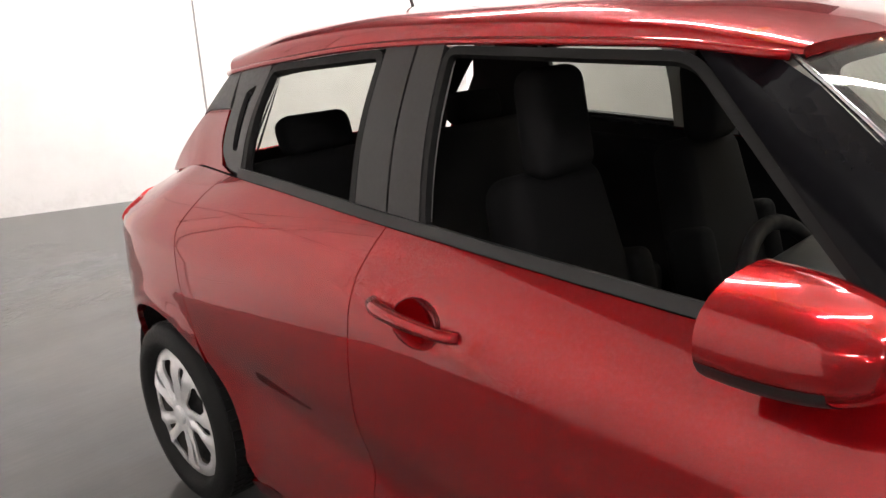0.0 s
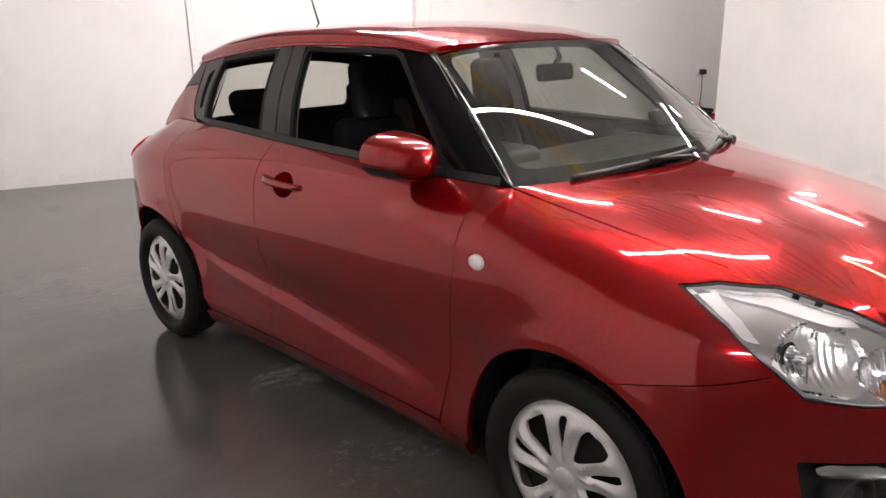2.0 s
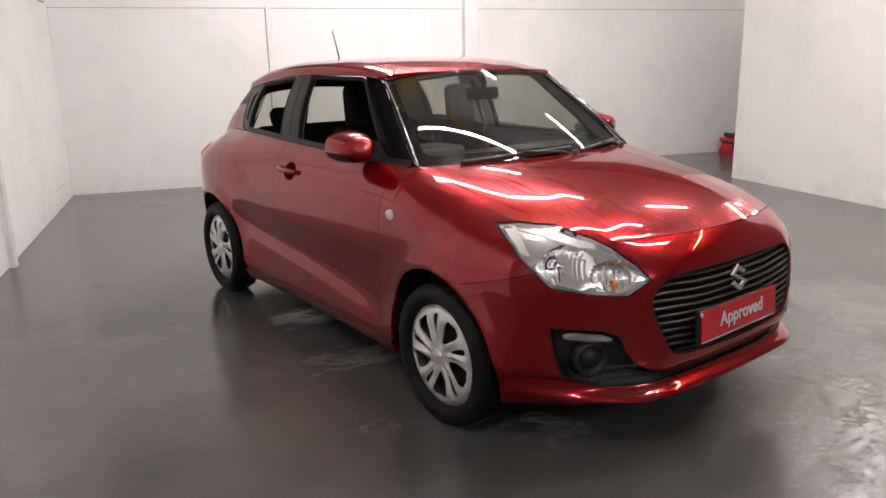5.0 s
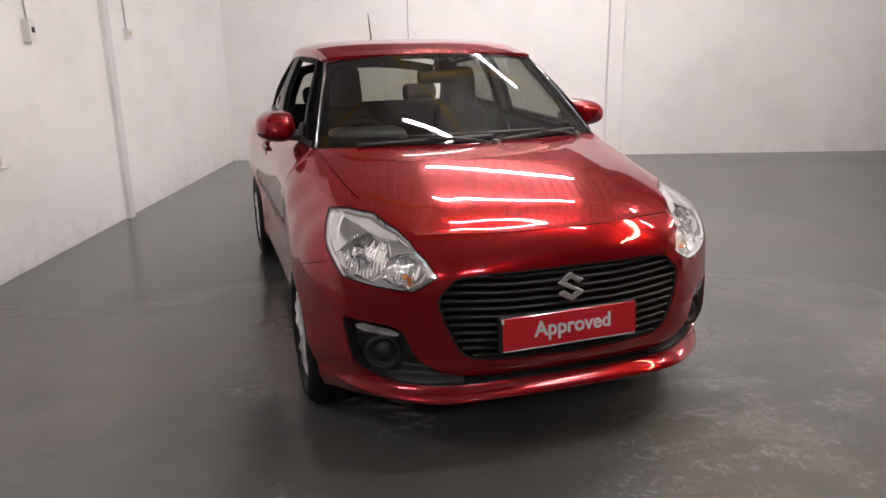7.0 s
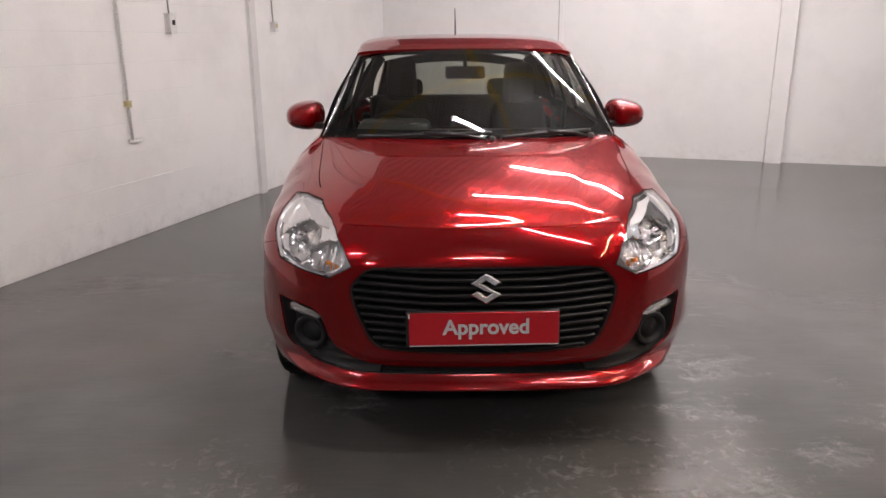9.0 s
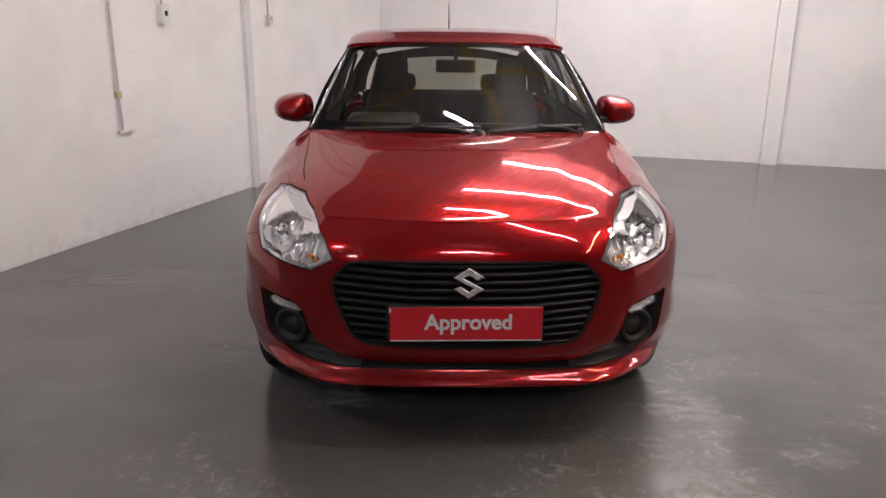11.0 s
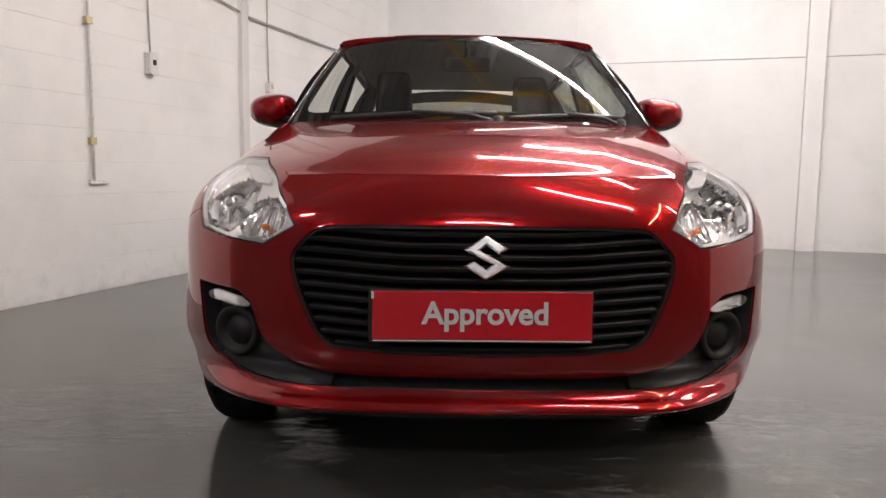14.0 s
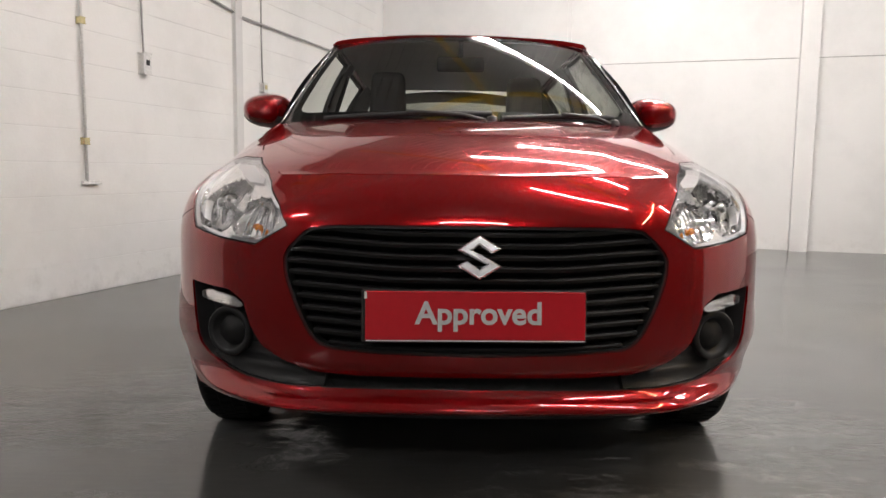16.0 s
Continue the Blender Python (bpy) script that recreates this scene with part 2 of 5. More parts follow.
LAMP_GREY = plain("lamp_bezel", (0.84, 0.84, 0.85), 0.22, metal=0.5, vary=0.015, noise_scale=20)
PLATE_RED = plain("red_plate_acrylic", (0.52, 0.012, 0.022), 0.18, coat=0.4, vary=0.04)
LETTER = plain("pale_grey_lettering", (0.62, 0.62, 0.63), 0.4)
WHITE_PLASTIC = plain("white_plastic", (0.75, 0.74, 0.72), 0.35)
CONDUIT = plain("painted_conduit", (0.84, 0.83, 0.81), 0.45)
BRASS = plain("brass_saddle", (0.62, 0.54, 0.30), 0.4, metal=0.4)
GREY_CABLE = plain("grey_cable", (0.40, 0.39, 0.38), 0.5)
WALL = wall_paint("white_wall_paint", (0.74, 0.73, 0.715))
WALL_BLOCK = wall_paint("white_block_paint", (0.88, 0.87, 0.85), rough=0.45)
# for added walls out of view, dark so the car's paint mirrors less light
DARK_UNSEEN_WALL = wall_paint("dark_unseen_wall_paint", (0.18, 0.18, 0.18))
JOINT = plain("grey_joint_filler", (0.38, 0.37, 0.36), 0.8)
FLOOR = floor_paint()
ROOF_SHEET = plain("grey_roof_sheet", (0.27, 0.266, 0.258), 0.4, noise_scale=3, vary=0.12)
CLADDING = plain("dark_cladding", (0.05, 0.05, 0.052), 0.5, noise_scale=3, vary=0.25)
YELLOW = plain("yellow_steel_paint", (0.42, 0.26, 0.03), 0.4)
TUBE = emitter("fluorescent_tube", (1.0, 0.935, 0.925), 117.0)
TUBE_WARM = emitter("warm_fluorescent_tube", (1.0, 0.70, 0.38), 45.0)


# ---- building helpers ----
def mesh_ob(name, verts, faces, mat, parent=None, label="", smooth=True, normals=None):
    me = bpy.data.meshes.new(name)
    me.from_pydata([tuple(v) for v in verts], [], faces)
    me.materials.append(mat)
    if smooth:
        me.polygons.foreach_set("use_smooth", [True] * len(me.polygons))
    me.update()
    if normals:
        me.normals_split_custom_set(normals)
    ob = new(name, me)
    if parent:
        ob.parent = parent
    if label:
        ob["label"] = label
    return ob


def part(name, bm, mat, parent=None, label="", smooth=False, angle=40):
    me = bpy.data.meshes.new(name)
    bmesh.ops.recalc_face_normals(bm, faces=bm.faces)
    bm.to_mesh(me)
    bm.free()
    me.materials.append(mat)
    if smooth:
        me.polygons.foreach_set("use_smooth", [True] * len(me.polygons))
        me.set_sharp_from_angle(angle=radians(angle))
    ob = new(name, me)
    if parent:
        ob.parent = parent
    if label:
        ob["label"] = label
    return ob


def box_bm(lo, hi, bevel=0.0, seg=2, m=None):
    bm = bmesh.new()
    c = [(a + b) / 2 for a, b in zip(lo, hi)]
    s = [b - a for a, b in zip(lo, hi)]
    bmesh.ops.create_cube(bm, size=1, matrix=Matrix.LocRotScale(c, None, s))
    if bevel:
        bmesh.ops.bevel(bm, geom=bm.edges[:], offset=bevel, segments=seg, profile=0.5, affect="EDGES")
    if m is not None:
        bmesh.ops.transform(bm, matrix=m, verts=bm.verts)
    return bm


def tube_mesh(points, radius, n=8, closed=False, taper=None, flat=1.0):
    """Vertices and faces of a round bar along points."""
    pts = [Vector(p) for p in points]
    verts, faces = [], []
    up = Vector((0.13, 0.21, 1)).normalized()
    for i, p in enumerate(pts):
        if closed:
            d = pts[(i + 1) % len(pts)] - pts[i - 1]
        else:
            d = pts[min(i + 1, len(pts) - 1)] - pts[max(i - 1, 0)]
        d.normalize()
        a = d.cross(up)
        if a.length < 1e-3:
            a = d.cross(Vector((1, 0, 0)))
        a.normalize()
        b = a.cross(d)
        r = radius * (taper(i / max(1, len(pts) - 1)) if taper else 1)
        for k in range(n):
            t = 2 * math.pi * k / n
            verts.append(p + a * (r * math.cos(t)) + b * (r * flat * math.sin(t)))
    m = len(pts)
    for i in range(m if closed else m - 1):
        for k in range(n):
            j, l = (i + 1) % m, (k + 1) % n
            faces.append((i * n + k, i * n + l, j * n + l, j * n + k))
    if not closed:
        faces.append(tuple(range(n - 1, -1, -1)))
        faces.append(tuple((m - 1) * n + k for k in range(n)))
    return verts, faces


def bar(name, points, radius, mat, parent=None, label="", **kw):
    v, f = tube_mesh(points, radius, **kw)
    return mesh_ob(name, v, f, mat, parent, label)


def lathe(profile, axis="x", n=32, centre=(0, 0, 0)):
    """Turned shape: profile of (along, radius) about an axis through centre."""
    verts, faces = [], []
    for a, r in profile:
        for k in range(n):
            t = 2 * math.pi * k / n
            p = {"x": (a, r * math.cos(t), r * math.sin(t)), "y": (r * math.cos(t), a, r * math.sin(t)), "z": (r * math.cos(t), r * math.sin(t), a)}[axis]
            verts.append(Vector(p) + Vector(centre))
    for i in range(len(profile) - 1):
        for k in range(n):
            l = (k + 1) % n
            faces.append((i * n + k, i * n + l, (i + 1) * n + l, (i + 1) * n + k))
    return verts, faces


def curve(*pairs):
    """A smooth function through (x, y) pairs that doesn't overshoot."""
    xs, ys = [p[0] for p in pairs], [p[1] for p in pairs]
    n = len(xs)
    d = [(ys[i + 1] - ys[i]) / (xs[i + 1] - xs[i]) for i in range(n - 1)]
    t = [d[0]] + [0 if d[i - 1] * d[i] <= 0 else 2 * d[i - 1] * d[i] / (d[i - 1] + d[i]) for i in range(1, n - 1)] + [d[-1]]

    def f(x):
        if x <= xs[0]:
            return ys[0]
        if x >= xs[-1]:
            return ys[-1]
        i = int(np.searchsorted(xs, x, side="right")) - 1
        h = xs[i + 1] - xs[i]
        k = (x - xs[i]) / h
        return (2 * k**3 - 3 * k * k + 1) * ys[i] + (k**3 - 2 * k * k + k) * h * t[i] + (3 * k * k - 2 * k**3) * ys[i + 1] + (k**3 - k * k) * h * t[i + 1]

    return f


def smooth01(a, b, x):
    k = min(1, max(0, (x - a) / (b - a)))
    return k * k * (3 - 2 * k)


def inside(p, poly):
    x, y = p
    hit = False
    j = len(poly) - 1
    for i in range(len(poly)):
        (xi, yi), (xj, yj) = poly[i], poly[j]
        if (yi > y) != (yj > y) and x < (xj - xi) * (y - yi) / (yj - yi) + xi:
            hit = not hit
        j = i
    return hit


def resample(poly, step):
    out = []
    n = len(poly)
    for i in range(n):
        a, b = poly[i], poly[(i + 1) % n]
        k = max(1, int(math.dist(a, b) / step + 0.5))
        out += [(a[0] + (b[0] - a[0]) * j / k, a[1] + (b[1] - a[1]) * j / k) for j in range(k)]
    return out


def shrink(poly, off):
    """The outline moved inwards by off."""
    area = sum(a[0] * b[1] - b[0] * a[1] for a, b in zip(poly, poly[1:] + poly[:1]))
    s = 1 if area > 0 else -1
    n, out = len(poly), []
    for i in range(n):
        a, p, b = Vector(poly[i - 1]), Vector(poly[i]), Vector(poly[(i + 1) % n])
        d1, d2 = (p - a).normalized(), (b - p).normalized()
        n1, n2 = Vector((-d1.y, d1.x)) * s, Vector((-d2.y, d2.x)) * s
        m = n1 + n2
        if m.length < 1e-4:
            m = n1
        m.normalize()
        q = p + m * (off / max(0.5, m.dot(n1)))
        out.append((q.x, q.y))
    return out


def rounded(poly, r, seg=4):
    """The outline with its corners rounded by r."""
    n, out = len(poly), []
    for i in range(n):
        a, p, b = Vector(poly[i - 1]), Vector(poly[i]), Vector(poly[(i + 1) % n])
        k = min(r, (a - p).length * 0.45, (b - p).length * 0.45)
        s, e = p + (a - p).normalized() * k, p + (b - p).normalized() * k
        for j in range(seg + 1):
            t = j / seg
            q = s * (1 - t) ** 2 + p * 2 * t * (1 - t) + e * t * t
            out.append((q.x, q.y))
    return out


from mathutils.geometry import delaunay_2d_cdt


def panel(name, surf, outer, holes=(), mat=None, parent=None, label="", h=0.03, gap=0.0015, flange=0.018, lift=0.0, bend=None, lines=()):
    """A piece of a curved surface cut to an outline, with turned-in edges; lines are folds that the mesh follows. surf(a, b) gives the place; its normal comes from the slopes."""
    outer = shrink(resample(outer, h * 0.7), gap) if gap else resample(outer, h * 0.7)
    holes = [resample(o, h * 0.6) for o in holes]
    pts = list(outer)
    edges = [(i, (i + 1) % len(outer)) for i in range(len(outer))]
    for o in holes:
        k = len(pts)
        pts += o
        edges += [(k + i, k + (i + 1) % len(o)) for i in range(len(o))]
    for o in lines:
        k = len(pts)
        pts += o
        edges += [(k + i, k + i + 1) for i in range(len(o) - 1)]
    bnd = np.array(pts)
    a0, b0 = bnd.min(0)
    a1, b1 = bnd.max(0)
    na, nbb = max(1, int((a1 - a0) / h)), max(1, int((b1 - b0) / h))
    for i in range(1, na):
        for j in range(1, nbb):
            p = (a0 + (a1 - a0) * i / na, b0 + (b1 - b0) * j / nbb)
            if inside(p, outer) and not any(inside(p, o) for o in holes) and ((bnd - p) ** 2).sum(1).min() > (0.42 * h) ** 2:
                pts.append(p)
    v2, e2, f2, ov, oe, of = delaunay_2d_cdt([Vector(p) for p in pts], edges, [], 0, 1e-6)
    tris = []
    for f in f2:
        c = (v2[f[0]] + v2[f[1]] + v2[f[2]]) / 3
        if inside(c, outer) and not any(inside(c, o) for o in holes):
            tris.append(tuple(f))
    e = 1e-3
    verts, norms = [], []
    for a, b in v2:
        p = Vector(surf(a, b))
        n = (Vector(surf(a + e, b)) - Vector(surf(a - e, b))).cross(Vector(surf(a, b + e)) - Vector(surf(a, b - e)))
        n.normalize()
        verts.append(p + n * lift)
        norms.append(bend(a, b, n) if bend else n)
    faces, split = [], []
    for f in tris:
        fn = (verts[f[1]] - verts[f[0]]).cross(verts[f[2]] - verts[f[0]])
        if fn.dot(norms[f[0]]) < 0:
            f = (f[0], f[2], f[1])
        faces.append(f)
        split += [norms[i] for i in f]
    if flange:
        count = {}
        for f in faces:
            for i in range(3):
                k = (f[i], f[(i + 1) % 3])
                count[k] = count.get(k, 0) + 1
        rim = [k for k in count if (k[1], k[0]) not in count]
        low = {}

        def lower(i):
            if i not in low:
                low[i] = (len(verts), len(verts) + 1)
                verts.append(verts[i].copy())
                verts.append(verts[i] - norms[i] * flange)
            return low[i]

        for i, j in rim:
            (ti, bi), (tj, bj) = lower(i), lower(j)
            q = (tj, ti, bi, bj)
            fn = (verts[ti] - verts[tj]).cross(verts[bi] - verts[tj]).normalized()
            faces.append(q)
            split += [fn] * 4
    return mesh_ob(name, verts, faces, mat, parent, label, True, split)


# ---- the car's surfaces (front to -y, centre line x = 0, front axle at y = 0) ----
PLAN = [(-0.25, -0.830), (0, -0.838), (0.25, -0.830), (0.45, -0.803), (0.62, -0.712), (0.758, -0.568), (0.850, -0.385), (0.876, -0.15), (0.866, 0.10), (0.850, 0.40),
        (0.842, 0.90), (0.842, 1.40), (0.852, 1.90), (0.866, 2.30), (0.858, 2.58), (0.80, 2.80), (0.62, 2.92), (0.3, 2.965), (0, 2.975), (-0.3, 2.965)]


def dense(points, k=24):
    out = []
    for i in range(1, len(points) - 2):
        p0, p1, p2, p3 = (Vector(p) for p in points[i - 1 : i + 3])
        for j in range(k):
            t = j / k
            out.append(0.5 * (2 * p1 + (p2 - p0) * t + (2 * p0 - 5 * p1 + 4 * p2 - p3) * t * t + (3 * p1 - p0 - 3 * p2 + p3) * t**3))
    out.append(Vector(points[-2]))
    return out


PL = dense(PLAN)
ARC = [0.0]
for p, q in zip(PL, PL[1:]):
    ARC.append(ARC[-1] + (q - p).length)
PLX, PLY, ARC = np.array([p.x for p in PL]), np.array([p.y for p in PL]), np.array(ARC)
TX, TY = np.gradient(PLX, ARC), np.gradient(PLY, ARC)
LEN = float(ARC[-1])


def plan_at(s):
    x, y = float(np.interp(s, ARC, PLX)), float(np.interp(s, ARC, PLY))
    t = Vector((float(np.interp(s, ARC, TX)), float(np.interp(s, ARC, TY)))).normalized()
    return x, y, t.y, -t.x  # place and outward normal


def near(x, y):
    """Arc length of the outline's place nearest to (x, y)."""
    return float(ARC[int(((PLX - x) ** 2 + (PLY - y) ** 2).argmin())])


def sy(y):
    """Arc length at y along the flank."""
    k = int(np.searchsorted(PLX, 0.7))
    sel = slice(k, len(PLY) - k // 2)
    return float(np.interp(y, PLY[sel], ARC[sel]))


# bonnet
BOW = 0.40
bon_z = curve((-0.725, 0.851), (-0.64, 0.894), (-0.544, 0.928), (-0.36, 0.974), (-0.084, 1.022), (0.14, 1.046))
bon_edge_z = curve((-0.725, 0.846), (-0.64, 0.874), (-0.544, 0.897), (-0.36, 0.936), (-0.084, 0.990), (0.14, 1.038))
bon_half = curve((-0.725, 0.500), (-0.64, 0.545), (-0.544, 0.590), (-0.36, 0.640), (-0.084, 0.668), (0.14, 0.690))


def bonnet_s(a, b):
    k = abs(a) / bon_half(b)
    crease = 0.002 * math.exp(-(((abs(a) - 0.40 - 0.10 * (b + 0.3)) / 0.05) ** 2))
    z = bon_z(b) + (bon_edge_z(b) - bon_z(b)) * k**2.7
    return Vector((a, b + BOW * a * a, z + crease * (1 - min(1, k) ** 6)))


EDGE = [bonnet_s(0.5 * k / 30, -0.725) for k in range(31)] + [bonnet_s(bon_half(b), b) for b in np.linspace(-0.72, 0.14, 60)]
belt_d = curve((0.33, 0.152), (0.6, 0.122), (1.4, 0.112), (2.0, 0.135), (2.4, 0.185), (2.8, 0.20))
belt_z = curve((0.33, 1.040), (0.6, 1.047), (1.0, 1.056), (1.5, 1.072), (2.1, 1.090), (2.4, 1.088), (2.6, 1.05), (2.75, 1.01), (2.9, 0.97))
up0 = curve((0.0, 0.729), (0.45, 0.700), (0.75, 0.64), (1.0, 0.635), (1.35, 0.71), (1.75, 0.82), (2.2, 0.87), (3.5, 0.88), (LEN, 0.85))


def top_search(s):
    x, y, nx, ny = plan_at(s)
    if y > 0.33 and s > 1:
        if s > LEN - 0.9:
            return 0.20 - 0.06 * smooth01(LEN - 0.9, LEN, s), belt_z(y)
        return belt_d(y), belt_z(y)
    best = None
    for p, q in zip(EDGE, EDGE[1:]):
        e = q - p
        den = nx * e.y - ny * e.x
        if abs(den) < 1e-9:
            continue
        d = ((x - p.x) * e.y - (y - p.y) * e.x) / den
        # place on the edge
        cx, cy = x - nx * d, y - ny * d
        k = ((cx - p.x) * e.x + (cy - p.y) * e.y) / (e.x**2 + e.y**2)
        if -0.02 <= k <= 1.02 and 0 < d < 0.4 and (best is None or d < best[0]):
            best = (d, p.z + k * e.z)
    return best


TOPS = []
for s in np.linspace(0, LEN, 260):
    r = top_search(float(s))
    if r:
        TOPS.append((float(s), *r))
TOPS = np.array(TOPS)


def top_of(s):
    return float(np.interp(s, TOPS[:, 0], TOPS[:, 1])), float(np.interp(s, TOPS[:, 0], TOPS[:, 2]))


front_in = curve((0.12, 0.16), (0.20, 0.100), (0.235, 0.080), (0.262, 0.046), (0.2785, 0.0145), (0.285, 0.0105), (0.2915, 0.0135), (0.320, 0.048), (0.335, 0.054), (0.350, 0.050), (0.362, 0.042), (0.40, 0.024), (0.44, 0.017), (0.50, 0.017), (0.58, 0.022), (0.65, 0.030), (0.729, 0.044), (0.86, 0.10))
side_in = curve((0.12, 0.10), (0.20, 0.055), (0.27, 0.030), (0.36, 0.034), (0.46, 0.036), (0.56, 0.024), (0.66, 0.006), (0.76, 0.0), (0.88, 0.004), (1.1, 0.02))
rear_in = curve((0.12, 0.09), (0.22, 0.03), (0.40, 0.0), (0.60, 0.0), (0.72, 0.03), (0.9, 0.05), (1.1, 0.08))


S_CORNER = near(0.82, -0.48)


def base_in(s, z):
    wf = 1 - smooth01(0.50, 1.15, s)
    wr = smooth01(LEN - 1.1, LEN - 0.5, s)
    n = wf * front_in(z) + wr * rear_in(z) + (1 - wf - wr) * side_in(z) * (1 - (1 - smooth01(S_CORNER, S_CORNER + 0.85, s)) * (1 - smooth01(0.7, 0.85, z)) * smooth01(0.26, 0.42, z))
    y = plan_at(s)[1]
    for yc in (0.0, 2.45):
        r = math.hypot(y - yc, z - 0.30)
        n -= 0.013 * math.exp(-(((r - 0.375) / 0.055) ** 2)) * (1 - wf) * (1 - wr)
    # tucked in under the bumper's corners
    n += 0.012 * (1 - smooth01(0.22, 0.40, z)) * smooth01(0.62, 0.95, s) * (1 - smooth01(S_CORNER + 0.05, S_CORNER + 0.35, s))
    # the lip's corner below each lamp pocket
    n -= 0.009 * max(0.0, 1 - abs(s - 0.51) / (0.30 if s < 0.51 else 0.12)) * math.exp(-(((z - 0.282) / 0.022) ** 2))
    # hollow along the lower doors
    zc = 0.425 + 0.115 * (y - 1.0)
    n += 0.016 * math.exp(-(((z - zc - 0.02) / (0.060 if z < zc + 0.02 else 0.085)) ** 2)) * smooth01(0.35, 0.75, y) * (1 - smooth01(1.95, 2.2, y)) * (1 - wf)
    return n


S_LAMP, S_MID = near(0.843, -0.36), near(0.86, 0.12)


def inset(s, z):
    # fuller round the headlamp's outer end
    return plain_inset(s, z) - 0.010 * math.exp(-(((s - S_LAMP) / 0.17) ** 2)) * math.exp(-(((z - 0.825) / 0.055) ** 2))


def plain_inset(s, z):
    d, zt = top_of(s)
    z0 = up0(s)
    if z <= z0:
        return base_in(s, z)
    n0 = base_in(s, z0)
    m = (n0 - base_in(s, z0 - 0.02)) / 0.02
    w = (z - z0) / (zt - z0)
    return n0 + m * (z - z0) + (d - n0 - m * (zt - z0)) * min(w, 1.3) ** (2.9 - 0.8 * smooth01(S_MID, S_MID + 0.45, s) - 0.8 * (1 - smooth01(0.55, 0.95, s)))


def wrap_s(a, b):
    s = min(abs(a), LEN)
    g = 1 if a >= 0 else -1
    x, y, nx, ny = plan_at(s)
    n = inset(s, b)
    return Vector((g * (x - nx * n), y - ny * n, b))


# greenhouse flank
win_top = curve((0.3, 1.375), (0.8, 1.405), (1.0, 1.424), (1.4, 1.428), (1.65, 1.42), (2.1, 1.378), (2.4, 1.338), (2.5, 1.32))
top_half = curve((0.3, 0.53), (0.8, 0.557), (1.2, 0.582), (1.6, 0.588), (2.1, 0.572), (2.55, 0.535))


def belt_half(y):
    s = sy(y)
    d, zt = top_of(s)
    return plan_at(s)[0] - d, zt


BELT = [(float(y), *belt_half(float(y))) for y in np.linspace(0.30, 2.85, 60)]
BELT_Y, BELT_X, BELT_Z = (np.array(c) for c in zip(*BELT))


def flank_s(a, b):
    g, y = (1, a) if a >= 0 else (-1, -a)
    xb, zb = float(np.interp(y, BELT_Y, BELT_X)), float(np.interp(y, BELT_Y, BELT_Z))
    w = (b - zb) / (win_top(y) - zb)
    x = xb + (top_half(y) - xb) * w + 0.020 * math.sin(math.pi * min(1.1, max(-0.1, w)))
    return Vector((g * x, y, b))


# roof
roof_z = curve((0.66, 1.430), (0.8, 1.463), (1.0, 1.496), (1.3, 1.515), (1.7, 1.514), (2.1, 1.488), (2.5, 1.420))


def roof_rim(y):
    z = win_top(y) + 0.006
    return flank_s(y, z).x, z


def roof_s(a, b):
    """a: -1 to 1 across, b: y at the centre line."""
    t = min(1.0, max(-1.0, a)) * math.pi / 2
    y = b + 0.085 * math.sin(t) ** 2 * (1 - smooth01(0.7, 1.4, b)) - 0.09 * math.sin(t) ** 2 * smooth01(2.0, 2.5, b)
    xr, zr = roof_rim(y)
    s, c = math.sin(t), math.cos(t)
    g = 1 if s >= 0 else -1
    x = g * xr * abs(s) ** 0.80
    return Vector((x, y, zr + (roof_z(b) - zr) * max(c, 0.0) ** 0.52))


# windscreen: a from -1 to 1 across, b from 0 at the cowl to 1 at the roof
def screen_s(a, b):
    lo = Vector((0.690 * a, 0.150 + 0.36 * (0.69 * a) ** 2, 1.040 - 0.002 * a * a))
    hi = Vector((0.548 * a, 0.690 + 0.095 * a * a, 1.436 - 0.032 * a**4))
    p = lo.lerp(hi, b)
    return p + Vector((0, -0.62, 0.78)) * (0.010 * math.sin(math.pi * min(1, max(0, b))))


def arc_pts(yc, zc, r, f0, f1, n=18):
    return [(yc - r * math.cos(f0 + (f1 - f0) * k / n), zc + r * math.sin(f0 + (f1 - f0) * k / n)) for k in range(n + 1)]


def both(points):
    """An outline from its half with a >= 0 that begins and ends on the centre line."""
    return points + [(-a, b) for a, b in reversed(points) if a > 1e-6]


LAMP_SHADE = plain("grey_lamp_plastic", (0.70, 0.69, 0.69), 0.35, metal=0.35, vary=0.02)
EMBLEM = plain("brushed_chrome", (0.86, 0.86, 0.88), 0.22, metal=0.9, vary=0.03)
car = new("car")
tagged(car, "red metallic five-door hatchback car parked on the grey floor", "car")

# normals flow into one another where the bonnet meets the shoulders
def slope(surf, a, b, e=1e-3):
    n = (Vector(surf(a + e, b)) - Vector(surf(a - e, b))).cross(Vector(surf(a, b + e)) - Vector(surf(a, b - e)))
    return n.normalized()


EDGE_S = np.linspace(near(0.52, -0.78), sy(0.42), 120)
EDGE_P = [wrap_s(float(s), top_of(float(s))[1]) for s in EDGE_S]
EDGE_Y = np.array([p.y - BOW * p.x * p.x for p in EDGE_P])


def wrap_bend(a, b, n):
    s, g = abs(a), (1 if a >= 0 else -1)
    zt = top_of(s)[1]
    w = smooth01(zt - 0.055, zt, b) * 0.5 * smooth01(EDGE_S[0], EDGE_S[0] + 0.12, s) * (1 - smooth01(EDGE_S[-1] - 0.1, EDGE_S[-1], s))
    if w <= 0:
        return n
    p = wrap_s(s, zt)
    m = slope(bonnet_s, p.x * g, p.y - BOW * p.x * p.x)
    return (n * (1 - w) + m * w).normalized()


